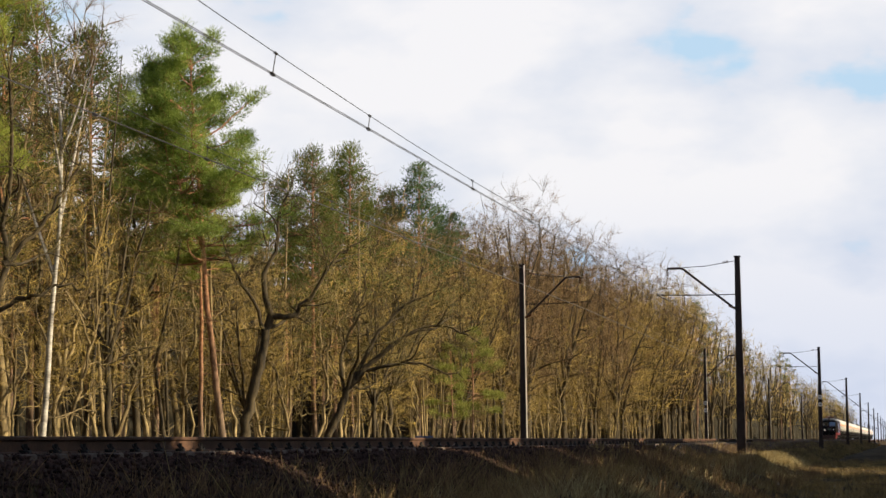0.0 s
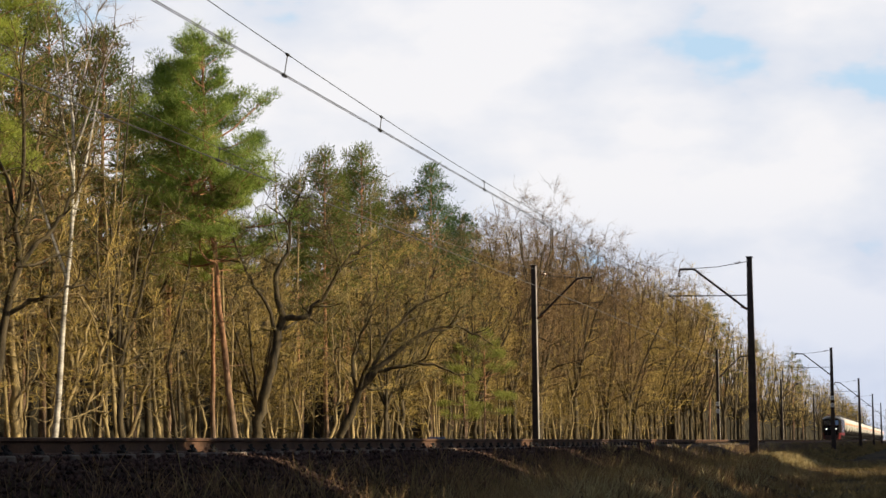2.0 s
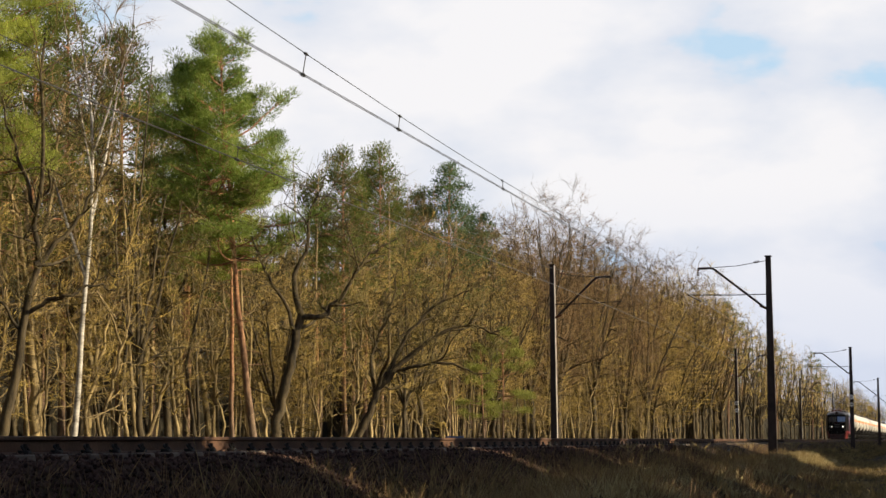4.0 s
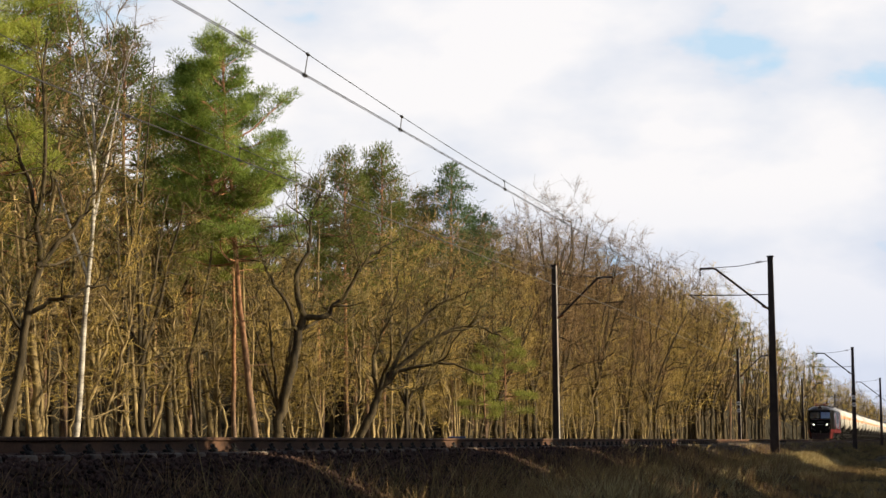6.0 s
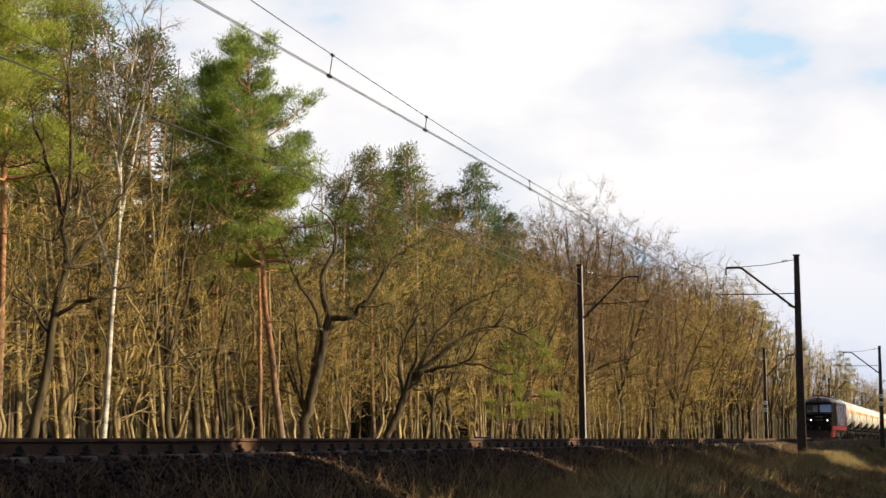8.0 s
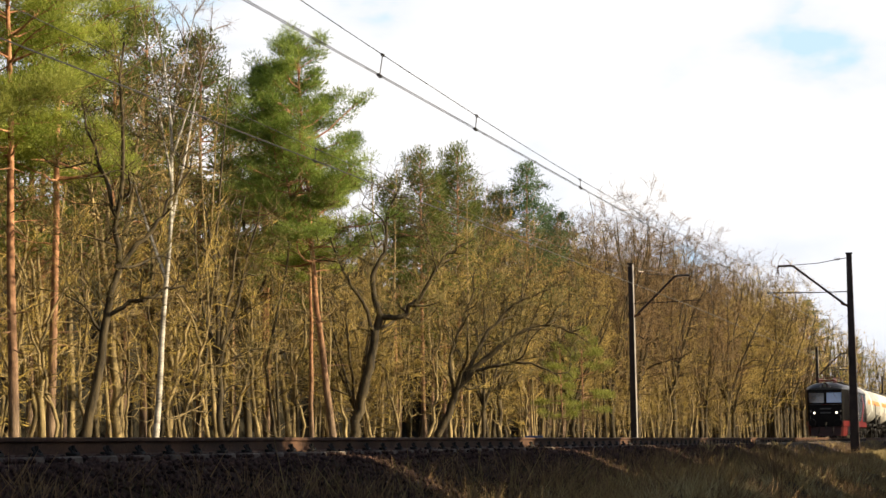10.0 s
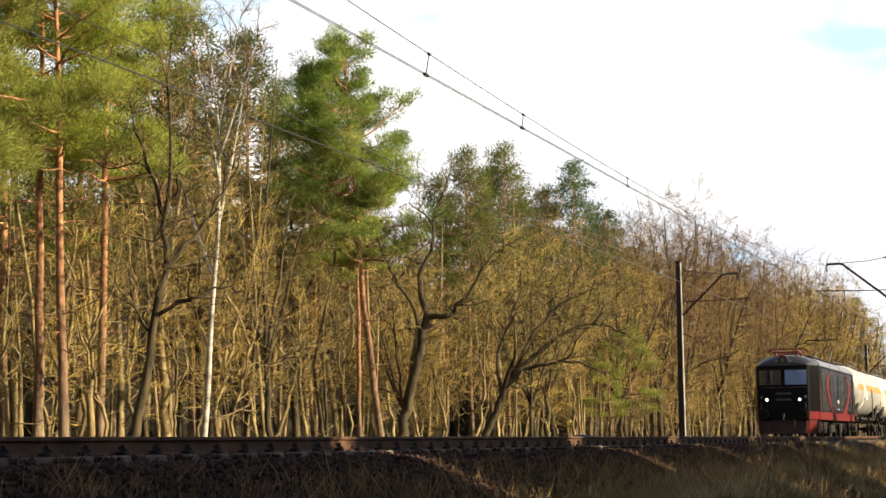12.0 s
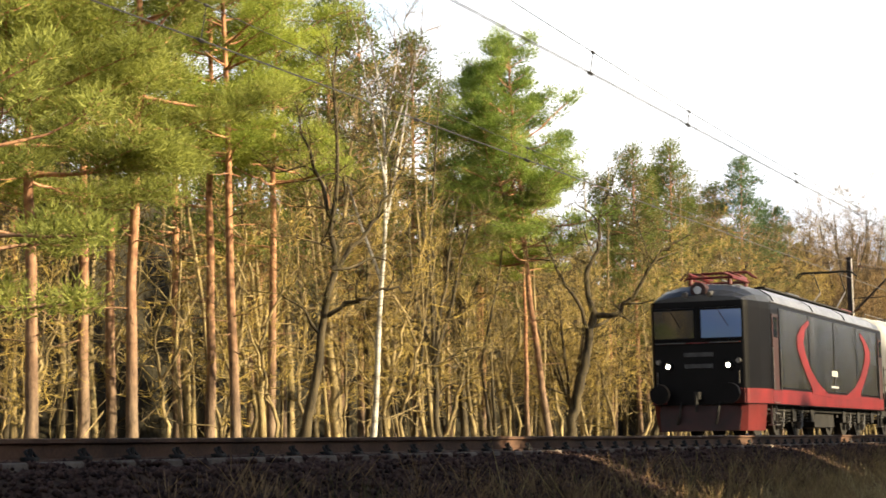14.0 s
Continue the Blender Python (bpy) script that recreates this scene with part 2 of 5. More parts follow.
# ---- building helpers ----
class Geo:
    """Triangles gathered as arrays."""

    def __init__(self):
        self.v, self.f, self.m, self.n = [], [], [], 0

    def add(self, v, f, m=0):
        v, f = np.asarray(v, float).reshape(-1, 3), np.asarray(f, int).reshape(-1, 3)
        self.v.append(v)
        self.f.append(f + self.n)
        self.m.append(np.full(len(f), m, int))
        self.n += len(v)

    def arrays(self):
        return np.concatenate(self.v), np.concatenate(self.f), np.concatenate(self.m)

    def tube(self, pts, radii, n=6, m=0):
        pts = np.asarray(pts, float)
        k = len(pts)
        tan = np.gradient(pts, axis=0)
        tan /= np.linalg.norm(tan, axis=1)[:, None] + 1e-9
        ref = np.array([0.0, 0, 1]) if abs(tan[0][2]) < 0.8 else np.array([1.0, 0, 0])
        a = np.cross(tan, ref)
        a /= np.linalg.norm(a, axis=1)[:, None] + 1e-9
        b = np.cross(tan, a)
        ang = np.arange(n) * 2 * math.pi / n
        r = np.asarray(radii, float)[:, None, None]
        v = pts[:, None, :] + r * (np.cos(ang)[None, :, None] * a[:, None, :] + np.sin(ang)[None, :, None] * b[:, None, :])
        i = np.arange(k - 1)[:, None] * n + np.arange(n)[None, :]
        j = np.arange(k - 1)[:, None] * n + (np.arange(n)[None, :] + 1) % n
        f = np.concatenate([np.stack([i, j, j + n], -1).reshape(-1, 3), np.stack([i, j + n, i + n], -1).reshape(-1, 3)])
        self.add(v.reshape(-1, 3), f, m)

    def spikes(self, p0, p1, r, m=0):
        """Thin three-sided cones from p0 to p1."""
        p0, p1, r = np.asarray(p0, float), np.asarray(p1, float), np.asarray(r, float)
        d = p1 - p0
        d = d / (np.linalg.norm(d, axis=1)[:, None] + 1e-9)
        ref = np.where(np.abs(d[:, 2:3]) < 0.8, np.array([[0.0, 0, 1]]), np.array([[1.0, 0, 0]]))
        a = np.cross(d, ref)
        a /= np.linalg.norm(a, axis=1)[:, None] + 1e-9
        b = np.cross(d, a)
        ring = [p0 + r[:, None] * (math.cos(t) * a + math.sin(t) * b) for t in (0, 2.094, 4.189)]
        v = np.stack([*ring, p1], 1).reshape(-1, 3)
        base = np.arange(len(p0))[:, None] * 4
        f = np.concatenate([base + np.array([[0, 1, 3]]), base + np.array([[1, 2, 3]]), base + np.array([[2, 0, 3]])])
        self.add(v, f, m)

    def blades(self, p0, p1, w, rng, m=0):
        """Flat narrow leaves from p0 to p1, widest near the foot."""
        p0, p1 = np.asarray(p0, float), np.asarray(p1, float)
        d = p1 - p0
        s = np.cross(d, rng.normal(size=d.shape))
        s *= (np.asarray(w) / (np.linalg.norm(s, axis=1) + 1e-9))[:, None]
        v = np.stack([p0 - s, p0 + s, p1], 1).reshape(-1, 3)
        self.add(v, np.arange(len(v)).reshape(-1, 3), m)

    def box(self, c, size, m=0, rz=0.0):
        x, y, z = np.asarray(size) / 2
        v = np.array([[sx * x, sy * y, sz * z] for sx in (-1, 1) for sy in (-1, 1) for sz in (-1, 1)])
        if rz:
            ca, sa = math.cos(rz), math.sin(rz)
            v = v @ np.array([[ca, sa, 0], [-sa, ca, 0], [0, 0, 1]])
        f = [(0, 1, 3), (0, 3, 2), (4, 6, 7), (4, 7, 5), (0, 4, 5), (0, 5, 1), (2, 3, 7), (2, 7, 6), (0, 2, 6), (0, 6, 4), (1, 5, 7), (1, 7, 3)]
        self.add(v + np.asarray(c), f, m)


def mesh_of(name, arrays, mats, smooth=False):
    v, f, mi = arrays
    me = bpy.data.meshes.new(name)
    me.vertices.add(len(v))
    me.vertices.foreach_set("co", np.ascontiguousarray(v, dtype=np.float32).ravel())
    me.loops.add(len(f) * 3)
    me.loops.foreach_set("vertex_index", np.ascontiguousarray(f, dtype=np.int32).ravel())
    me.polygons.add(len(f))
    me.polygons.foreach_set("loop_start", np.arange(0, len(f) * 3, 3, dtype=np.int32))
    me.polygons.foreach_set("material_index", mi.astype(np.int32))
    if smooth:
        me.polygons.foreach_set("use_smooth", np.ones(len(f), dtype=bool))
    for m in mats:
        me.materials.append(m)
    me.update(calc_edges=True)
    return me


def gpart(name, geo, mats, parent=None, label="", smooth=False):
    ob = new(name, mesh_of(name, geo.arrays(), mats if isinstance(mats, (list, tuple)) else [mats], smooth))
    if parent:
        ob.parent = parent
    if label:
        ob["label"] = label
    return ob


def part(name, bm, material, parent=None, label="", smooth=False, bevel=0.0):
    if bevel:
        bmesh.ops.bevel(bm, geom=bm.edges[:], offset=bevel, segments=2, affect="EDGES", profile=0.6)
    bmesh.ops.recalc_face_normals(bm, faces=bm.faces[:])
    me = bpy.data.meshes.new(name)
    bm.to_mesh(me)
    bm.free()
    me.materials.append(material)
    if smooth:
        for p in me.polygons:
            p.use_smooth = True
    ob = new(name, me)
    if parent:
        ob.parent = parent
    if label:
        ob["label"] = label
    return ob


def cube(bm, c, size, m=None):
    got = bmesh.ops.create_cube(bm, size=1.0, matrix=(m or Matrix()) @ Matrix.Translation(c) @ Matrix.Diagonal((*size, 1)))
    return got["verts"]


def cyl(bm, a, b, r, n=12, r2=None):
    a, b = Vector(a), Vector(b)
    q = (b - a).to_track_quat("Z", "Y").to_matrix().to_4x4()
    bmesh.ops.create_cone(bm, cap_ends=True, segments=n, radius1=r, radius2=r if r2 is None else r2, depth=(b - a).length,
                          matrix=Matrix.Translation((a + b) / 2) @ q)


def moved(arr, x, y, z, turn, s, sz=None):
    v, f, m = arr
    ca, sa = math.cos(turn) * s, math.sin(turn) * s
    w = np.empty_like(v)
    w[:, 0], w[:, 1] = v[:, 0] * ca - v[:, 1] * sa + x, v[:, 0] * sa + v[:, 1] * ca + y
    w[:, 2] = v[:, 2] * (sz or s) + z
    return w, f, m


# ---- ground and railway ----
NEAR_Y, FAR_Y = 8.7, 12.55       # centre lines of the two tracks
FOOT_Z, WOOD_Z = -1.5, -0.75
profile_y = [-4000, -60, -14, 1.0, 4.0, 4.9, 6.55, 7.05, 14.3, 14.9, 16.4, 20, 26, 60, 4000]
profile_z = [-1.7, -1.7, -1.5, -1.5, -1.45, -1.30, -0.56, -0.36, -0.36, -0.60, -1.0, -0.9, -0.75, -0.75, -0.75]


def ground_z(x, y):
    z = np.interp(y, profile_y, profile_z)
    off = np.clip((6.0 - y) / 1.5, 0, 1) * np.clip((y + 40) / 20, 0, 1)
    rough = 0.10 * np.sin(x * 0.55 + 1.3 * y) * np.cos(y * 0.9 - x * 0.13) + 0.06 * np.sin(x * 1.7 + y * 2.3)
    ridge = 0.42 * np.exp(-((y - 4.9 - 0.25 * np.sin(x * 0.11)) / 0.55) ** 2) * np.exp(-((x - 80) / 14) ** 2)
    verge = (0.52 + 0.10 * np.sin(x * 0.8) * np.sin(x * 0.37 + y)) * np.exp(-((y - 4.2 - 0.3 * np.sin(x * 0.23)) / 0.95) ** 2) * np.clip((x - 15) / 9, 0, 1) * np.clip((75 - x) / 20, 0, 1)
    return z + off * rough + ridge + verge


def grid_sheet(xs, ys, zf, lift=0.0):
    gx, gy = np.meshgrid(xs, ys, indexing="ij")
    v = np.stack([gx, gy, zf(gx, gy) + lift], -1).reshape(-1, 3)
    nx, ny = len(xs), len(ys)
    i = (np.arange(nx - 1)[:, None] * ny + np.arange(ny - 1)[None, :]).ravel()
    f = np.concatenate([np.stack([i, i + ny, i + ny + 1], -1), np.stack([i, i + ny + 1, i + 1], -1)])
    return v, f


def build_ground():
    xs = np.concatenate([[-4000, -1500, -400, -150, -60], np.arange(-30, 30, 1.0), np.arange(30, 160, 0.7), np.arange(160, 420, 6), [500, 700, 1000, 1500, 2500, 4500]])
    ys = np.concatenate([[-4000, -1000, -200, -60, -30], np.arange(-15, 0, 1.2), np.arange(0, 8, 0.3), np.arange(8, 30, 1.0), [34, 40, 60, 200, 1000, 4000]])
    v, f = grid_sheet(xs, ys, ground_z)
    g = Geo()
    g.add(v, f)
    ob = gpart("ground", g, M_SOIL, smooth=True)
    tagged(ob, "dark earth with dead leaves and trodden dry grass", "ground", kind="structure")


build_ground()


SLEEPER_GAP = 0.66


def build_ballast():
    prof = [(6.35, -0.59), (7.05, -0.265), (7.42, -0.222), (7.9, -0.215), (10.1, -0.215), (11.1, -0.26), (13.9, -0.25), (14.4, -0.29), (15.1, -0.65)]
    g = Geo()
    xs = np.concatenate([np.arange(-20, 60, 1.0), np.arange(60, 1500, 20.0)])
    v = np.array([[x, y, z] for x in xs for y, z in prof])
    n = len(prof)
    i = (np.arange(len(xs) - 1)[:, None] * n + np.arange(n - 1)[None, :]).ravel()
    g.add(v, np.concatenate([np.stack([i, i + n, i + n + 1], -1), np.stack([i, i + n + 1, i + 1], -1)]))
    bed = gpart("track_bed", g, M_BALLAST)
    tagged(bed, "brown stained ballast bed under two tracks", "track bed", kind="structure")
    scatter_stones()
    return bed


def scatter_stones():
    rng = np.random.default_rng(5)
    octa = np.array([[1, 0, 0], [-1, 0, 0], [0, 1, 0], [0, -1, 0], [0, 0, 1], [0, 0, -1]], float)
    of = np.array([(0, 2, 4), (2, 1, 4), (1, 3, 4), (3, 0, 4), (2, 0, 5), (1, 2, 5), (3, 1, 5), (0, 3, 5)])
    n = 32000
    x = 6.5 + 52 * rng.random(n) ** 1.4
    y = 5.35 + 2.5 * rng.random(n) ** 0.75
    z = np.interp(y, [5.3, 6.35, 7.05, 7.4, 7.9], [-1.10, -0.59, -0.265, -0.235, -0.215]) + rng.random(n) * 0.02
    off = np.abs((x - 8.0 + 0.5 * SLEEPER_GAP) % SLEEPER_GAP - 0.5 * SLEEPER_GAP)
    z += np.where((y > 7.4) & (off > 0.13), 0.028, 0.0) - np.where((y > 7.4) & (off < 0.13), 0.07, 0.0)
    size = rng.uniform(0.014, 0.036, n)
    v = octa[None] * (size[:, None, None] * rng.uniform(0.6, 1.25, (n, 6, 1)))
    a = rng.random(n) * 6.28
    tilt = rng.normal(0, 0.5, n)
    ca, sa = np.cos(a)[:, None], np.sin(a)[:, None]
    vx, vy, vz = v[..., 0] * ca - v[..., 1] * sa, v[..., 0] * sa + v[..., 1] * ca, v[..., 2]
    ct, st = np.cos(tilt)[:, None], np.sin(tilt)[:, None]
    vy, vz = vy * ct - vz * st, vy * st + vz * ct
    v = np.stack([vx + x[:, None], vy + y[:, None], vz + z[:, None]], -1).reshape(-1, 3)
    g = Geo()
    g.add(v, (of[None] + 6 * np.arange(n)[:, None, None]).reshape(-1, 3))
    st_ob = gpart("ballast_stones", g, M_STONE)
    tagged(st_ob, "loose angular brown ballast stones on the track shoulder", "ballast", kind="stuff")


track_bed = build_ballast()

RAIL_PROFILE = [(-0.07, -0.172), (0.07, -0.172), (0.07, -0.158), (0.012, -0.142), (0.010, -0.045), (0.036, -0.034), (0.036, -0.008),
                (0.028, 0.0), (-0.028, 0.0), (-0.036, -0.008), (-0.036, -0.034), (-0.010, -0.045), (-0.012, -0.142), (-0.07, -0.158)]


def build_rail(y, x0, x1, parent):
    g = Geo()
    n = len(RAIL_PROFILE)
    v = np.array([[x, y + a, b] for x in (x0, x1) for a, b in RAIL_PROFILE])
    for k in range(n):
        j = (k + 1) % n
        g.add(v[[k, j, n + j, n + k]], [(0, 1, 2), (0, 2, 3)], 1 if k == 7 else 0)
    return gpart("rail", g, [M_RAIL, M_RAILTOP], parent, "rusty steel rail with a worn head")


def sleeper_mesh():
    bm = bmesh.new()
    cube(bm, (0, 0, 0), (0.24, 2.5, 0.16))
    for v in bm.verts:
        if v.co.z > 0:
            v.co.x *= 0.82
            v.co.y *= 0.985
    bmesh.ops.bevel(bm, geom=bm.edges[:], offset=0.012, segments=1, affect="EDGES")
    me = bpy.data.meshes.new("sleeper")
    bm.to_mesh(me)
    bm.free()
    me.materials.append(M_CONC)
    return me


def fastener_mesh():
    g = Geo()
    for s in (-1, 1):
        g.box((0, s * 0.095, -0.145), (0.13, 0.07, 0.03))
        g.tube([(-0.05, s * 0.12, -0.135), (-0.045, s * 0.085, -0.095), (0.0, s * 0.07, -0.085), (0.045, s * 0.085, -0.095), (0.05, s * 0.12, -0.135)], [0.011] * 5, 6)
        g.tube([(0, s * 0.10, -0.13), (0, s * 0.10, -0.07)], [0.018, 0.018], 6)
    return mesh_of("rail_clip", g.arrays(), [M_UNDER])


def build_track(y, name, label):
    track = tagged(new(name), label, "railway track", kind="structure")
    track.location = (0, y, 0)
    for s in (-1, 1):
        build_rail(s * 0.7535, -30, 1500, track)
    return track


near_track = build_track(NEAR_Y, "railway_track", "rusty rails on concrete sleepers, in shade")
far_track = build_track(FAR_Y, "railway_track", "rusty rails on concrete sleepers beside the wood")


# ---- masts and overhead wires ----
SPAN = 76.5
MAST_R, MAST_L = (75.5, 5.98), (78.0, 14.97)


def build_mast(x, y, side, material, label, arm_reach):
    """A tapered lattice-box mast with a cranked bracket towards +side in y."""
    mast = tagged(new("catenary_mast"), label, "catenary mast", "masts along the railway")
    mast.location = (x, y, 0)
    base = float(ground_z(np.array([x]), np.array([y]))[0])
    h = 7.0 if side > 0 else 7.15
    bm = bmesh.new()
    w0, w1, d0, d1 = (0.175, 0.10, 0.13, 0.09) if side > 0 else (0.125, 0.085, 0.13, 0.09)
    for sx in (-1, 1):
        v = [bm.verts.new((sx * d0 * 0.8 * k1, sgn * (w1 if t else w0), h if t else base - 0.15)) for t, k1 in ((0, 1), (1, 0.8)) for sgn in (-1, 1)]
        bm.faces.new([v[0], v[1], v[3], v[2]])
    bm.verts.ensure_lookup_table()
    vs = list(bm.verts)
    for a, b, c, d in ((0, 4, 6, 2), (1, 3, 7, 5), (0, 1, 5, 4), (2, 6, 7, 3)):
        bm.faces.new([vs[a], vs[b], vs[c], vs[d]])
    part("post", bm, material, mast, bevel=0.012)
    # thin plate on the track side; the sunlight on it is put into its pale colour
    if side < 0:
        bm = bmesh.new()
        v = [bm.verts.new((sx * (0.13 if z < 1 else 0.10), -(0.128 if z < 1 else 0.088) - dy, z)) for z in (base - 0.1, h) for sx in (-1, 1) for dy in (0.0, 0.02)]
        for f in ((0, 1, 3, 2), (4, 6, 7, 5), (0, 4, 5, 1), (2, 3, 7, 6), (0, 2, 6, 4), (1, 5, 7, 3)):
            bm.faces.new([v[k] for k in f])
        part("flange", bm, M_SUNLIT_FACE, mast, "thin plate painted pale as the post's sunlit face")
    bm = bmesh.new()
    cube(bm, (0, 0, base - 0.12), (0.55, 0.6, 0.4))
    part("footing", bm, M_CONC, mast, bevel=0.03)
    bm = bmesh.new()
    cube(bm, (0, 0, h + 0.02), (0.22, 0.26, 0.05))
    part("cap", bm, material, mast, bevel=0.008)
    r = arm_reach
    g = Geo()
    g.tube([(0, side * 0.14, 5.0), (0, side * (r - 0.62), 6.58), (0, side * (r - 0.5), 6.62), (0, side * r, 6.62)], [0.045] * 4, 8)
    gpart("bracket", g, material, mast, "cranked steel tube bracket", smooth=True)
    g = Geo()
    g.tube([(0, side * 0.1, 6.85), (0, side * (r * 0.45), 6.68), (0, side * (r - 0.55), 6.64)], [0.014] * 3, 5)
    gpart("stay_wire", g, M_WIRE, mast)
    g = Geo()
    for k in range(4):
        g.tube([(0, side * (0.35 + k * 0.06), 6.83 - 0.01 * k), (0, side * (0.38 + k * 0.06), 6.825 - 0.01 * k)], [0.06, 0.03], 8)
    gpart("insulator", g, M_INSUL, mast, "brown porcelain insulator")
    g = Geo()
    g.tube([(0, side * 0.10, 5.0), (0, side * 0.36, 5.12)], [0.05, 0.05], 8)
    gpart("insulator", g, M_INSUL, mast, "brown porcelain insulator")
    g = Geo()
    for k in range(3):
        g.tube([(0, side * r, 6.57 - k * 0.09), (0, side * r, 6.52 - k * 0.09)], [0.06, 0.03], 8)
    gpart("insulator", g, M_INSUL, mast, "brown porcelain insulator")
    g = Geo()
    g.tube([(0, side * 0.12, 5.55), (0, side * (r * 0.5), 5.55), (0, side * (r + 0.45), 5.60)], [0.02] * 3, 6)
    g.tube([(0, side * (r + 0.4), 5.58), (0, side * (r - 0.1), 5.33)], [0.014] * 2, 5)
    gpart("steady_arm", g, material, mast)
    return mast


def build_masts():
    for k in range(-1, 16):
        r = build_mast(MAST_R[0] + k * SPAN, MAST_R[1], 1, M_MAST, "dark brown steel catenary mast with a cranked bracket", NEAR_Y - MAST_R[1])
        m = build_mast(MAST_L[0] + k * SPAN, MAST_L[1], -1, M_MAST, "dark steel catenary mast beside the wood, its sunlit side painted pale", MAST_L[1] - FAR_Y)
        if k == 1:
            build_mast_signs(m, 2.9)
            build_mast_signs(r, 3.2)


def build_mast_signs(mast, z):
    for q in (0.0, -0.56):
        bm = bmesh.new()
        cyl(bm, (-0.17, 0, z + q), (-0.20, 0, z + q), 0.16, 20)
        plate = part("plate", bm, M_SIGN, mast, "round white signal plate")
        bm = bmesh.new()
        cube(bm, (-0.205, 0, z + q), (0.006, 0.22, 0.06))
        part("bar", bm, M_UNDER, plate)


def build_line_sign(x, y):
    sign = tagged(new("line_sign"), "small blue plate on a short steel post", "sign")
    base = float(ground_z(np.array([x]), np.array([y]))[0])
    sign.location = (x, y, base)
    bm = bmesh.new()
    cyl(bm, (0, 0, -0.1), (0, 0, 0.95), 0.025, 10)
    part("post", bm, M_STEEL, sign)
    bm = bmesh.new()
    cube(bm, (-0.04, 0, 0.80), (0.02, 0.62, 0.34))
    plate = part("plate", bm, M_BLUE, sign, bevel=0.006)
    for dy, w in ((-0.16, 0.12), (0.05, 0.16)):
        bm = bmesh.new()
        cube(bm, (-0.053, dy, 0.80), (0.006, w, 0.16))
        part("bar", bm, M_SIGN, plate)


build_line_sign(64.0, 15.7)
build_masts()


def build_catenary(y, x_mast):
    """Contact wire, sagging messenger and droppers over one track; supports every span."""
    top = tagged(new("overhead_line"), "thin copper contact and carrier wires with droppers", "overhead line", kind="structure")
    top.location = (0, y, 0)
    contact, carrier, feeder, drops, clamps = Geo(), Geo(), Geo(), Geo(), Geo()
    for k in range(-1, 12):
        x0 = x_mast + k * SPAN
        u = np.linspace(0, 1, 25 if k < 2 else 9)
        xs = x0 + u * SPAN
        off = 0.18 * (1 if k % 2 else -1) * (1 - 2 * u)
        r = 0.0065 if k < 2 else 0.013
        zc = 5.30 - 0.03 * np.sin(u * math.pi)
        zm = 5.45 + 1.10 * (2 * u - 1 - 0.07 * np.sin(u * math.pi)) ** 2
        contact.tube(np.stack([xs, off - 0.03, zc], -1), [r] * len(u), 5)
        contact.tube(np.stack([xs, off + 0.03, zc + 0.012], -1), [r] * len(u), 5)
        carrier.tube(np.stack([xs, 0 * u, zm], -1), [r] * len(u), 5)
        for reach in (5.5, 13.0, 20.5, 27.55, 32.7, 40.9, 47.5, 54.5, 62.0, 70.0):
            w = reach / SPAN
            a = (x0 + w * SPAN, 0.0, 5.45 + 1.10 * (2 * w - 1 - 0.07 * math.sin(w * math.pi)) ** 2)
            b = (x0 + w * SPAN, 0.18 * (1 if k % 2 else -1) * (1 - 2 * w), 5.30 - 0.03 * math.sin(w * math.pi))
            if k < 4:
                drops.tube([a, b], [0.008, 0.008], 4)
                clamps.tube([(b[0] - 0.06, b[1], b[2]), (b[0] + 0.06, b[1], b[2])], [0.03, 0.03], 6)
                clamps.tube([(a[0] - 0.05, a[1], a[2]), (a[0] + 0.05, a[1], a[2])], [0.022, 0.022], 6)
    gpart("contact_wire", contact, M_WIRE, top)
    gpart("carrier_wire", carrier, M_WIRE, top)
    gpart("droppers", drops, M_WIRE, top)
    gpart("clamps", clamps, M_WIRE, top)


build_catenary(NEAR_Y, MAST_R[0])
build_catenary(FAR_Y, MAST_L[0])


# ---- trees ----
def unit(v):
    return v / (np.linalg.norm(v) + 1e-9)


def limb_path(p, d, length, n, rng, wob, up):
    pts, q, e = [p], p, d
    for _ in range(n):
        e = unit(e + rng.normal(0, wob, 3) + np.array([0, 0, up]))
        q = q + e * length / n
        pts.append(q)
    return np.array(pts), e


def side_dir(axis, angle, rng, roll=None):
    ref = unit(np.cross(axis, rng.normal(size=3))) if roll is None else unit(
        math.cos(roll) * unit(np.cross(axis, (0.3, 0.9, 0.1))) + math.sin(roll) * unit(np.cross(axis, np.cross(axis, (0.3, 0.9, 0.1)))))
    return unit(math.cos(angle) * axis + math.sin(angle) * ref)


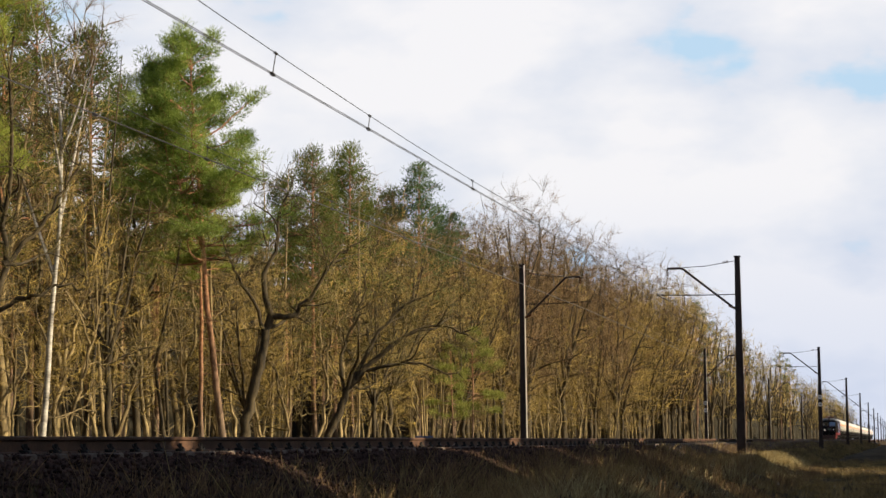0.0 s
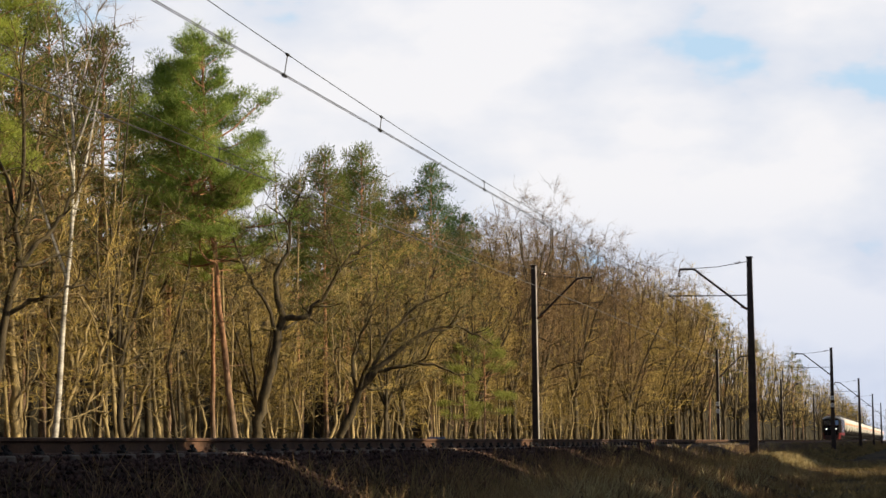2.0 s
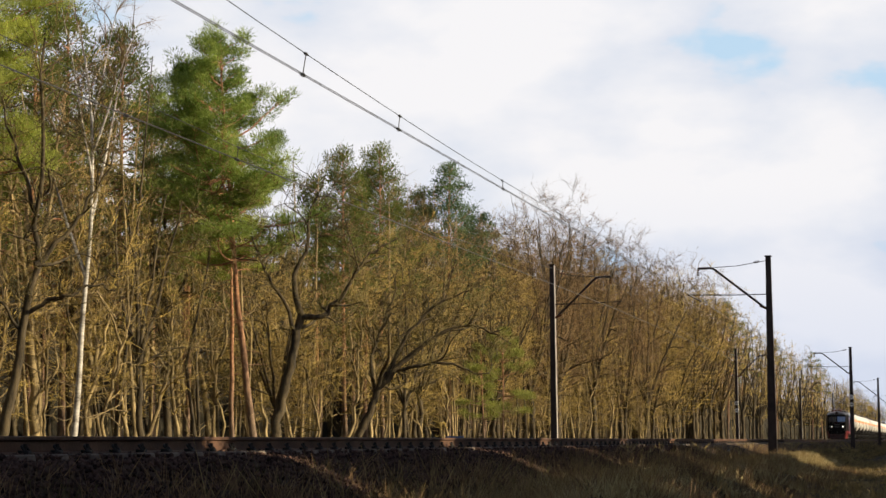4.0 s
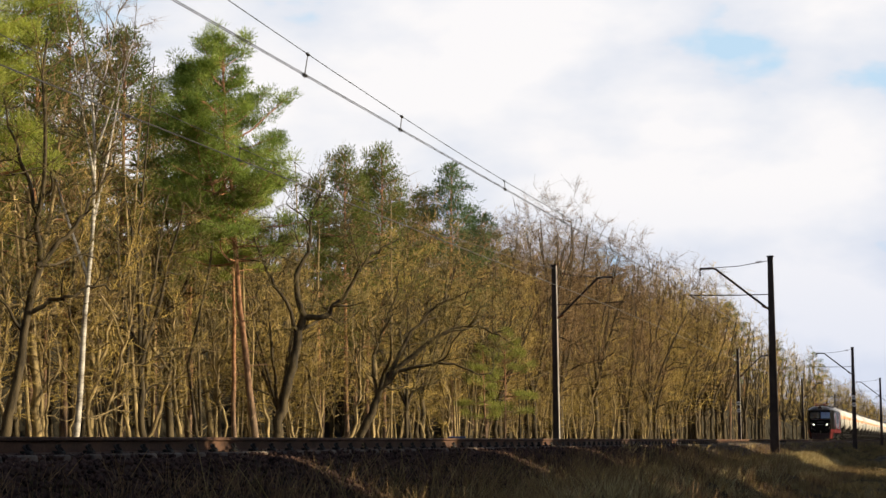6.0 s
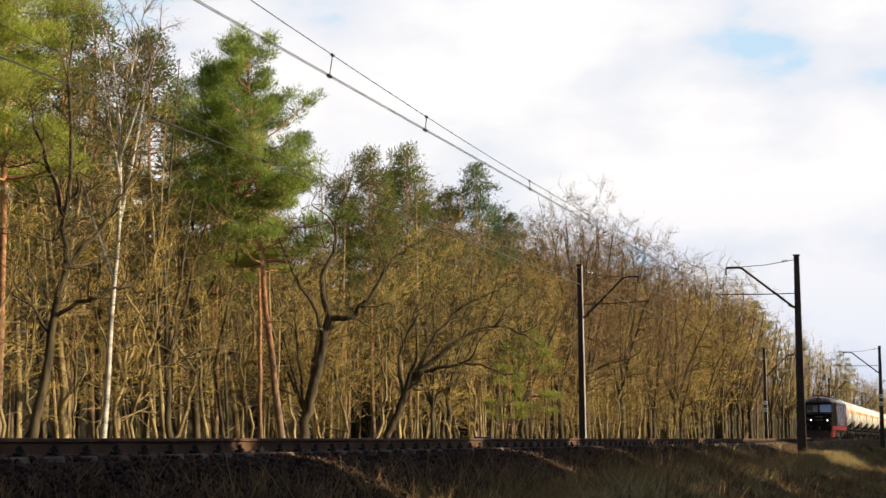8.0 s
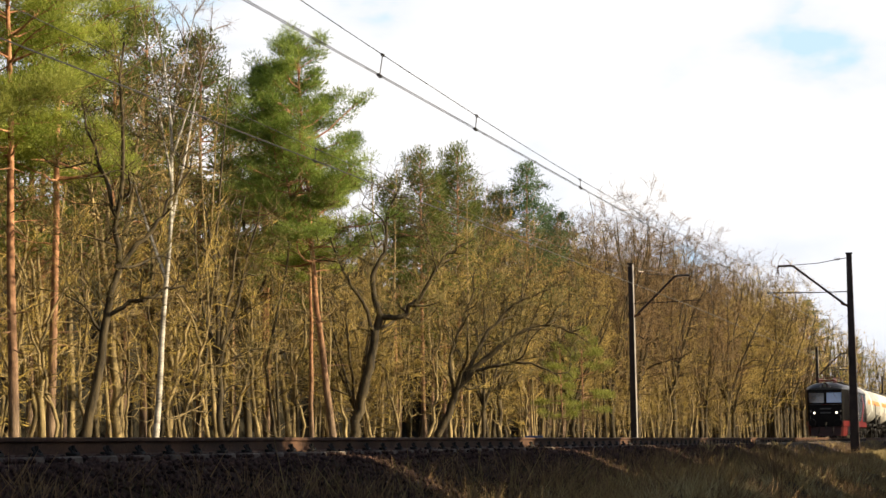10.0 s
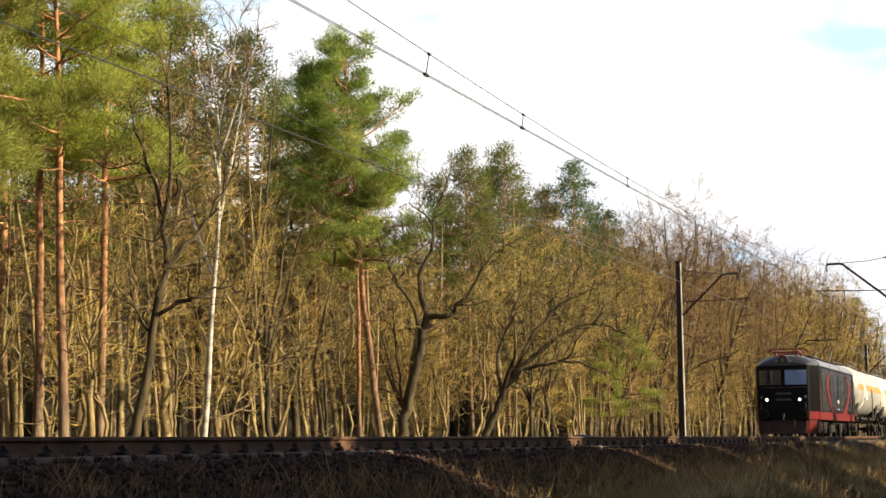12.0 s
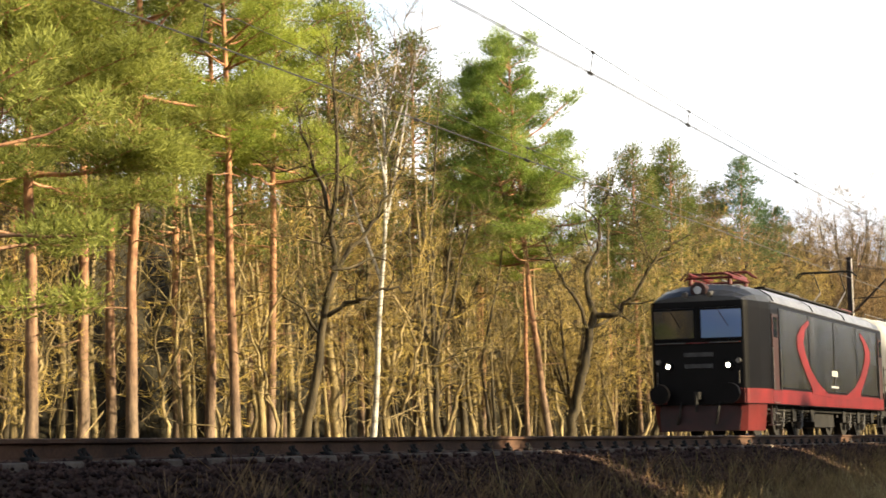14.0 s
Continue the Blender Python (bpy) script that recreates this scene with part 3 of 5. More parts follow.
def broadleaf(seed, h, limbs, subs, twigs, low=0.3, wob=0.10, spread=0.36):
    """A slender bare tree with one trunk. Returns the wood and the twigs."""
    rng = np.random.default_rng(seed)
    wood, crown = Geo(), Geo()
    r0 = h * 0.0115
    pts, _ = limb_path(np.zeros(3), np.array([0, 0, 1.0]), h * 0.97, 9, rng, wob * 0.45, 0.06)
    rad = np.linspace(r0, r0 * 0.06, 10)
    rad[0] *= 1.35
    wood.tube(pts, rad, 7)
    axes = [(pts, rad, low)]
    t0, t1, tr = [], [], []
    for pts, rad, lo in axes:
        n = max(3, int(limbs / len(axes)))
        for k in range(n):
            u = lo + (1 - lo) * (k + rng.random()) / n * 0.97
            i = min(int(u * (len(pts) - 1)), len(pts) - 2)
            w = u * (len(pts) - 1) - i
            p = pts[i] * (1 - w) + pts[i + 1] * w
            ax = unit(pts[i + 1] - pts[i])
            ll = h * spread * (1.12 - 0.80 * u) * rng.uniform(0.65, 1.2)
            rb = min(rad[i] * 0.5, ll * 0.014 + 0.006)
            q, e = limb_path(p, side_dir(ax, rng.uniform(0.8, 1.45), rng), ll, 5, rng, wob * 2.4, 0.05)
            wood.tube(q, np.linspace(rb, rb * 0.2, 6), 4)
            for s in range(subs):
                v = 0.2 + 0.8 * (s + rng.random()) / subs
                j = min(int(v * 5), 4)
                a = q[j] + (q[j + 1] - q[j]) * (v * 5 - j)
                l2 = ll * 0.45 * (1.15 - 0.6 * v) * rng.uniform(0.7, 1.2)
                q2, _ = limb_path(a, side_dir(unit(q[j + 1] - q[j]), rng.uniform(0.5, 1.1), rng), l2, 3, rng, wob * 2.6, 0.06)
                crown.tube(q2, np.linspace(max(rb * 0.55, 0.02), 0.010, 4), 3)
                for _ in range(twigs):
                    c = rng.random() * 3 * 0.98
                    j2 = int(c)
                    b = q2[j2] + (q2[j2 + 1] - q2[j2]) * (c - j2)
                    ax2 = unit(q2[j2 + 1] - q2[j2])
                    dd = side_dir(ax2, rng.uniform(0.4, 1.0), rng)
                    l3 = rng.uniform(0.35, 0.85) * (0.5 + l2 * 0.35)
                    t0.append(b), t1.append(b + dd * l3 + np.array([0, 0, 0.1 * l3])), tr.append(0.014)
    crown.spikes(t0, t1, tr)
    return wood, crown


def along(pts, u):
    """The place and direction at share u of a path."""
    m = len(pts) - 1
    i = min(int(u * m), m - 1)
    return pts[i] + (pts[i + 1] - pts[i]) * (u * m - i), unit(pts[i + 1] - pts[i])


def smooth_path(pts, per=4):
    """A rounded path through a few points."""
    p = np.asarray(pts, float)
    p = np.vstack([2 * p[0] - p[1], p, 2 * p[-1] - p[-2]])
    out = []
    for k in range(1, len(p) - 2):
        for t in np.arange(per) / per:
            a, b, c, d = p[k - 1], p[k], p[k + 1], p[k + 2]
            out.append(0.5 * (2 * b + (c - a) * t + (2 * a - 5 * b + 4 * c - d) * t * t + (3 * b - a - 3 * c + d) * t ** 3))
    return np.array(out + [p[-2]])


def grow(seed, stems, centre, radii, limbs, shoots, spikes, r0, base=0.12, twig=0.012, reach=0.8, up=0.25, knot=0.10):
    """A bare broadleaf tree: given main stems, limbs that fill an uneven rounded crown, shoots and fine twigs.
    stems: (points, radius at foot, radius at tip)."""
    rng = np.random.default_rng(seed)
    wood, crown = Geo(), Geo()
    centre, radii = np.array(centre, float), np.array(radii, float)
    nodes, ways, size = [], [], []

    def note(q, rr):
        for k in range(len(q) - 1):
            nodes.append(q[k]), ways.append(unit(q[k + 1] - q[k])), size.append(rr[k])

    for pts, ra, rb in stems:
        q = smooth_path(pts)
        q[1:-1] += rng.normal(0, 0.055, (len(q) - 2, 3))
        rr = np.linspace(ra, rb, len(q))
        if q[0][2] < 0.1:
            rr[:2] *= (1.35, 1.12)
        wood.tube(q, rr, 7)
        keep = q[:, 2] > base
        note(q[keep], rr[keep])

    def target(lo, hi):
        d = unit(rng.normal(size=3))
        lump = 1 + 0.16 * math.sin(3.1 * d[0] + seed) * math.cos(2.7 * d[1] + 4 * d[2] + seed)
        return centre + d * radii * lump * rng.uniform(lo, hi) ** 0.5

    def link(goal, rmax, wob, seg, sink, n):
        nd = np.array(nodes)
        gap = goal - nd
        dist = np.linalg.norm(gap, axis=1)
        ahead = np.sum(gap * np.array(ways), axis=1) / (dist + 1e-6)
        i = int(np.argmin(dist * (1.5 - 0.6 * ahead) + 3.0 * np.maximum(0, nd[:, 2] - goal[2] + 0.1)))
        p, l = nd[i], dist[i]
        if l < 0.25 or l > 7.5:
            return None
        bend = unit(ways[i] * 0.35 + unit(goal - p) * 0.8 + rng.normal(0, 0.22, 3)) * l * 0.3 + p
        q = smooth_path([p, bend, (bend + goal) / 2 + rng.normal(0, wob * l, 3) + np.array([0, 0, 0.03 * l]), goal], seg)
        ra = min(size[i] * 0.75, rmax * (0.35 + 0.25 * l))
        rr = np.linspace(ra, max(0.009, ra * 0.25), len(q))
        sink.tube(q, rr, n)
        return q, rr

    for _ in range(limbs):
        got = link(target(0.15, reach), r0 * 0.5, knot, 3, wood, 5)
        if got:
            note(*got)
    base_n = len(nodes)
    tips = []
    for _ in range(shoots):
        got = link(target(0.10, 1.0), 0.045, knot, 2, crown, 3)
        if got:
            tips.append(got[0])
            if len(nodes) < base_n + 260:
                note(*got)
    k = len(tips)
    q = np.array([t[[1, 2, 4, 6]] for t in tips])
    pick = rng.integers(0, 3, (k, spikes))
    share = rng.random((k, spikes))[..., None]
    row = np.arange(k)[:, None]
    a = q[row, pick] * (1 - share) + q[row, pick + 1] * share
    d = q[row, pick + 1] - q[row, pick]
    d /= np.linalg.norm(d, axis=-1)[..., None] + 1e-9
    d = d + rng.normal(0, 0.62, d.shape) + np.array([0, 0, up])
    d /= np.linalg.norm(d, axis=-1)[..., None]
    ll = rng.uniform(0.3, 0.95, (k, spikes, 1))
    b = a + d * ll
    crown.spikes(a.reshape(-1, 3), b.reshape(-1, 3), np.full(k * spikes, twig))
    e = d + rng.normal(0, 0.55, d.shape)
    c = a + d * ll * rng.uniform(0.3, 0.8, (k, spikes, 1))
    crown.spikes(c.reshape(-1, 3), (c + e * ll * 0.5).reshape(-1, 3), np.full(k * spikes, twig * 0.8))
    return wood, crown


def dome(seed, h, wide=0.30, limbs=46, shoots=330, spikes=5, n_axes=6, fork=0.22, twig=0.011):
    """A broad tree whose stems fan out under a rounded crown."""
    rng = np.random.default_rng(seed)
    r0 = h * 0.012
    foot = np.array([rng.normal(0, 0.15), rng.normal(0, 0.15), h * fork])
    stems = [([(0, 0, 0), foot * 0.5 + rng.normal(0, 0.06, 3), foot], r0, r0 * 0.75)]
    a0 = rng.random() * 6.28
    for k in range(n_axes):
        a = a0 + k * 6.283 / n_axes + rng.normal(0, 0.25)
        out = h * wide * rng.uniform(0.25, 0.8)
        top = h * (0.90 - 0.34 * (out / (h * wide)) ** 2) * rng.uniform(0.92, 1.0)
        mid = np.array([math.cos(a) * out * 0.5, math.sin(a) * out * 0.5, h * (fork + 0.26)]) + rng.normal(0, 0.2, 3)
        stems.append(([foot, mid, (math.cos(a) * out, math.sin(a) * out, top)], r0 * 0.62, 0.03))
    return grow(seed + 500, stems, (0, 0, h * 0.60), (h * wide, h * wide, h * 0.40), limbs, shoots, spikes, r0, base=h * 0.12, reach=0.95, twig=twig)


def pine(seed, h, bare, width, tufts=1.0, fork=False, lean=0.0, dead=14, puff=85, blade=0.016, bend=0.0, flat=0.72, puff_size=0.46, cone=0.0):
    """A Scots pine: bare trunk with dead stubs, limbs above, pads of needle tufts on the branch ends."""
    rng = np.random.default_rng(seed)
    wood, crown = Geo(), Geo()
    r0 = h * 0.0088
    z = np.linspace(0, 1, 12)
    pts = np.stack([h * (lean * z + bend * np.sin(z * math.pi * 1.1)), 0 * z, z * h * 0.97], -1)
    pts[1:] += np.cumsum(rng.normal(0, 0.035, (11, 3)) * (1, 1, 0), axis=0)
    rad = np.linspace(r0, 0.03, 12)
    rad[0] *= 1.15
    wood.tube(pts, rad, 9)
    axes = [(pts, rad, bare, 1.0)]
    if fork:
        p, _ = along(pts, 0.50)
        q = smooth_path([p, p + np.array([-0.05 * h, 0.02 * h, 0.13 * h]), p + np.array([-0.10 * h, 0.03 * h, 0.42 * h])])
        rr = np.linspace(rad[6] * 0.7, 0.03, len(q))
        wood.tube(q, rr, 7)
        axes.append((q, rr, 0.35, 0.9))
    for k in range(dead):
        p, _ = along(pts, rng.uniform(0.18, bare + 0.1))
        q, _ = limb_path(p, side_dir(np.array([0, 0, 1.0]), rng.uniform(1.2, 1.8), rng), rng.uniform(0.4, 1.6), 3, rng, 0.15, -0.04)
        wood.tube(q, [0.025, 0.018, 0.012, 0.006], 4)
    cs, rs = [], []
    for pts_, rad_, lo, share in axes:
        k_tot = int(24 * tufts * share)
        a0 = rng.random() * 6.28
        for k in range(k_tot):
            ring = (k // 4 + 0.5 + rng.normal(0, 0.12)) * 4 if k < 0.75 * k_tot else k + rng.random()
            u = min(0.985, lo + (0.99 - lo) * ring / k_tot)
            p, ax = along(pts_, u)
            v = (u - lo) / (1 - lo)
            prof = (0.62 + 0.75 * v) * (1.10 - v) * 1.45 * (1 - cone) + cone * (1.1 - v)
            ll = max(0.35, width * share * prof * rng.uniform(0.45, 1.15))
            a = a0 + k * 2.4 + rng.normal(0, 0.4)
            rise = -0.10 + 0.75 * v + rng.normal(0, 0.12)
            q, _ = limb_path(p, unit(np.array([math.cos(a), math.sin(a), rise])), ll, 5, rng, 0.13, 0.06)
            wood.tube(q, np.linspace(0.016 + ll * 0.011, 0.012, 6), 5)
            for s in range(int(2 + ll * 2.6)):
                f = rng.uniform(0.42, 1.0)
                b, d = along(q, f)
                side = unit(np.cross(d, (0, 0, 1)) + 1e-6) * rng.choice((-1, 1))
                c = b + unit(side + d * rng.uniform(0.2, 1.2) + np.array([0, 0, rng.uniform(-0.05, 0.4)])) * rng.uniform(0.1, 0.22) * (0.5 + ll)
                crown.tube([b, (b + c) / 2 + np.array([0, 0, 0.03]), c], [0.014, 0.01, 0.006], 3, 1)
                cs.append(c), rs.append(puff_size * rng.uniform(0.65, 1.25))
            cs.append(q[-1]), rs.append(puff_size * rng.uniform(0.6, 1.0))
    cs, rs = np.array(cs), np.array(rs)
    n = len(cs)
    u = rng.normal(size=(n, puff, 3))
    u /= np.linalg.norm(u, axis=-1)[..., None]
    start = cs[:, None] + u * np.array([1, 1, flat]) * (rs[:, None] * rng.random((n, puff)) ** 0.5)[..., None]
    d = u * (0.7, 0.7, 0.4) + np.array([0, 0, 0.5]) + rng.normal(0, 0.38, u.shape)
    d /= np.linalg.norm(d, axis=-1)[..., None]
    tip = start + d * rng.uniform(0.11, 0.24, (n, puff, 1))
    crown.blades(start.reshape(-1, 3), tip.reshape(-1, 3), np.full(n * puff, blade), rng)
    return wood, crown


def birch(seed, h, lean=0.0):
    """A birch whose slender white stem forks again and again in its upper half; local x is the side the forks spread to."""
    rng = np.random.default_rng(seed)
    wood, crown = Geo(), Geo()
    r0 = h * 0.0072
    main = smooth_path([(0, 0, 0), (0.012 * h, 0, 0.14 * h), (0.020 * h, 0, 0.30 * h), (0.034 * h, 0, 0.48 * h),
                        (0.034 * h, 0, 0.66 * h), (0.020 * h, 0, 0.80 * h), (-0.02 * h, 0, 0.97 * h)], 3)
    main[:, 0] += lean * main[:, 2]
    rad = np.linspace(r0, 0.012, len(main))
    rad[0] *= 1.3
    wood.tube(main, rad, 8)
    axes = [(main, 0.48)]
    for u, dx, dy, top in ((0.50, 0.065, 0.02, 0.84), (0.58, -0.055, -0.02, 0.90), (0.68, 0.055, 0.03, 0.97), (0.62, 0.08, -0.03, 0.88), (0.40, -0.10, 0.03, 0.70)):
        p, d = along(main, u)
        gap = top * h - p[2]
        q = smooth_path([p, p + np.array([dx * h * 0.4, dy * h * 0.5, gap * 0.35]), p + np.array([dx * h * 0.75, dy * h, gap * 0.7]), p + np.array([dx * h * 1.15, dy * h, gap])], 3)
        wood.tube(q, np.linspace(r0 * (1 - u) * 1.05, 0.008, len(q)), 6)
        axes.append((q, 0.2))
    t0, t1 = [], []
    for q_, lo in axes:
        for k in range(10):
            p, ax = along(q_, lo + (0.97 - lo) * (k + rng.random()) / 10)
            q, _ = limb_path(p, side_dir(ax, rng.uniform(0.4, 0.8), rng), rng.uniform(0.5, 1.8), 5, rng, 0.13, 0.02)
            crown.tube(q, np.linspace(0.018, 0.006, 6), 4)
            for s in range(18):
                b, d = along(q, rng.uniform(0.2, 1.0))
                e = side_dir(d, rng.uniform(0.3, 0.9), rng) * rng.uniform(0.25, 0.7) - np.array([0, 0, 0.08])
                t0.append(b), t1.append(b + e)
                t0.append(b + e * 0.5), t1.append(b + e * 0.5 + rng.normal(0, 0.2, 3))
    crown.spikes(t0, t1, np.full(len(t0), 0.0055))
    return wood, crown


class Kind:
    """One grown tree shape: its meshes are shared by all trees that use it."""

    def __init__(self, name, geos, wood_mats, crown_mats, label, category):
        self.name, self.label, self.category = name, label, category
        self.wood_arr, self.crown_arr = geos[0].arrays(), geos[1].arrays()
        self.wood = mesh_of("trunk", self.wood_arr, wood_mats, True)
        self.crown = mesh_of("crown", self.crown_arr, crown_mats, False)
        self.height = float(self.crown_arr[0][:, 2].max())

    def plant(self, x, y, turn=0.0, s=1.0, sz=None, label=""):
        z = float(ground_z(np.array([x]), np.array([y]))[0]) - 0.06
        t = tagged(new(self.name), label or self.label, self.category, "trees of the wood")
        t.matrix_basis = Matrix.Translation((x, y, z)) @ Matrix.Rotation(turn, 4, "Z") @ Matrix.Diagonal((s, s, sz or s, 1))
        for name, me in (("trunk", self.wood), ("crown", self.crown)):
            new(name, me).parent = t
        return t


L_BARE = "bare olive-brown broadleaf tree with fine twigs in winter"
L_OAK = "bare crooked oak with dark bark and wide limbs"
L_PINE = "tall Scots pine with orange upper bark and green crown"
L_THIN = "slender bare young tree in the wood's edge"
PINES = [Kind("pine_tree", pine(11, 17.9, 0.46, 3.35, 2.8, True, -0.078, bend=-0.012, puff=110, blade=0.014, puff_size=0.46), [M_PINE], [M_NEEDLE_GREEN, M_PINE], L_PINE, "pine"),
         Kind("pine_tree", pine(12, 18.5, 0.60, 2.5, 1.7), [M_PINE], [M_NEEDLE, M_PINE], L_PINE, "pine"),
         Kind("pine_tree", pine(13, 18.5, 0.50, 3.0, 2.2, False, 0.01, puff=120, blade=0.013, puff_size=0.52), [M_PINE], [M_NEEDLE, M_PINE], L_PINE, "pine"),
         Kind("pine_tree", pine(15, 18.5, 0.36, 3.9, 2.1, False, 0.01, 10, puff=230, blade=0.012, puff_size=0.72, flat=0.55), [M_PINE], [M_NEEDLE_BLUE, M_PINE], "old Scots pine with low sweeping green boughs", "pine")]
LOW_PINE = Kind("pine_tree", pine(19, 9.5, 0.28, 2.3, 0.9), [M_PINE], [M_NEEDLE_BLUE, M_PINE], "young pine with low dark green boughs", "pine")
BACK_PINES = [Kind("pine_tree", pine(16 + k, 18.5, bare, wid, 2.4, puff=44, blade=0.026, puff_size=0.6, cone=cone), [M_PINE], [m, M_PINE], lab, "pine")
              for k, (bare, wid, m, lab, cone) in enumerate(((0.50, 2.7, M_NEEDLE_OLIVE, L_PINE, 0.2), (0.48, 3.2, M_NEEDLE_DEEP, "tall pine with dark bluish green crown", 0.8), (0.36, 3.0, M_NEEDLE_OLIVE, L_PINE, 0.3)))]
CROOKED = Kind("oak_tree", grow(21, [([(0, 0, 0), (0.2, 0, 1.2), (0.55, 0, 2.9), (0.87, 0, 4.5), (1.2, 0, 5.7)], 0.21, 0.16),
                                     ([(1.2, 0, 5.7), (0.85, 0.2, 7.1), (1.4, 0.3, 8.2), (1.5, 0.4, 9.5), (2.1, 0.3, 11.2)], 0.13, 0.02),
                                     ([(1.2, 0, 5.7), (2.0, -0.2, 5.7), (2.9, -0.3, 6.6), (3.8, -0.2, 8.1), (4.9, 0, 8.7)], 0.13, 0.02),
                                     ([(1.0, 0, 5.0), (0.3, -0.3, 6.6), (-0.4, -0.4, 7.8), (-0.9, -0.3, 9.3)], 0.08, 0.02)],
                                (1.8, 0, 8.6), (4.0, 3.6, 4.0), 50, 230, 5, 0.2, base=3.0, knot=0.13), [M_BARK_DARK], [M_TWIG_MOSS], L_OAK, "tree")
LEANING = Kind("oak_tree", grow(23, [([(0, 0, 0), (0.3, 0, 1.2), (0.75, 0, 3.2), (1.1, 0, 5.7), (1.2, 0, 8.1), (1.3, 0, 12.0)], 0.18, 0.03),
                                     ([(0.95, 0, 4.4), (1.7, -0.2, 4.8), (2.5, -0.3, 5.1), (3.2, -0.3, 5.0)], 0.07, 0.02),
                                     ([(1.1, 0, 5.7), (1.9, 0.2, 6.6), (2.6, 0.3, 7.5), (3.2, 0.3, 8.9)], 0.08, 0.02),
                                     ([(1.15, 0, 7.0), (0.6, 0.2, 8.6), (0.1, 0.3, 10.5)], 0.07, 0.02)],
                                (1.2, 0, 8.2), (2.8, 2.6, 4.6), 40, 180, 5, 0.17, base=3.0, knot=0.12), [M_BARK_DARK], [M_TWIG_MOSS], "dark leaning oak with bare crooked limbs", "tree")
ARCH = Kind("oak_tree", grow(25, [([(0, 0, 0), (0.6, 0, 2.1), (1.2, 0, 3.3), (2.55, 0, 4.6), (4.0, 0, 5.6), (5.6, 0, 5.7), (6.8, 0, 5.0)], 0.20, 0.02),
                                  ([(1.2, 0, 3.3), (2.1, 0.3, 5.2), (3.5, 0.5, 6.7), (5.2, 0.4, 7.4)], 0.11, 0.02),
                                  ([(1.8, 0, 3.9), (3.2, -0.3, 4.2), (4.6, -0.4, 4.1), (6.0, -0.3, 3.5)], 0.09, 0.015),
                                  ([(0.9, 0, 2.8), (0.8, 0.2, 4.6), (1.5, 0.4, 6.4), (1.9, 0.3, 8.3)], 0.09, 0.02)],
                             (3.4, 0, 6.2), (4.1, 3.4, 3.1), 64, 300, 5, 0.2, base=2.4, knot=0.10, up=0.05), [M_BARK_DARK], [M_TWIG_MOSS], "bare oak with an arching, strongly leaning trunk", "tree")
OAKS = [Kind("oak_tree", dome(21 + k, 15, 0.27, 50, 190, 5, 5, f), [M_BARK_DARK], [M_TWIG_MOSS], L_OAK, "tree") for k, f in enumerate((0.30, 0.25, 0.36))]
BARES = [Kind("broadleaf_tree", dome(31 + k, 17, 0.19, 40, 150, 5, 3, 0.34), [M_BARK if k % 2 else M_BARK_DARK], [M_TWIG if k < 3 else M_TWIG_GREY], L_BARE, "tree")
         for k in range(4)]


def sapling(seed):
    """A slender crooked young tree, twiggy from low down."""
    rng = np.random.default_rng(seed)
    h = 9.5
    x, y = np.cumsum(rng.normal(0, 0.32, 7)), np.cumsum(rng.normal(0, 0.32, 7))
    main = [(0 if k == 0 else x[k], 0 if k == 0 else y[k], h * k / 6.4) for k in range(7)]
    side = [main[2], (main[2][0] + rng.normal(0, 0.5), main[2][1] + rng.normal(0, 0.5), h * 0.5), (main[2][0] + rng.normal(0, 1.2), main[2][1] + rng.normal(0, 1.2), h * 0.78)]
    return grow(seed, [(main, 0.075, 0.012), (side, 0.05, 0.012)], (x[3], y[3], h * 0.56), (2.1, 2.1, h * 0.44), 26, 62, 4, 0.07, base=1.3, knot=0.16, twig=0.010)


THINS = [Kind("young_tree", sapling(41 + k), [M_BARK], [M_TWIG], L_THIN, "young tree") for k in range(5)]
DOMES = [Kind("broadleaf_tree", dome(36 + k, 18.5, 0.27, 90, 440, 8, 7, twig=0.009), [M_BARK_DARK], [M_TWIG_GREY if k else M_TWIG], "bare broadleaf tree with a wide rounded crown", "tree")
         for k in range(3)]
BIRCHES = [Kind("birch_tree", birch(51, 17.0), [M_BIRCH], [M_TWIG_GREY], "white-barked birch with forking stems and bare twigs", "birch")]


def at(az, y):
    """A place at that lateral distance, seen from the path's eye at that turn (degrees)."""
    return y / math.tan(radians(az)), y


FACE = None      # a tree whose local x lies across the line of sight


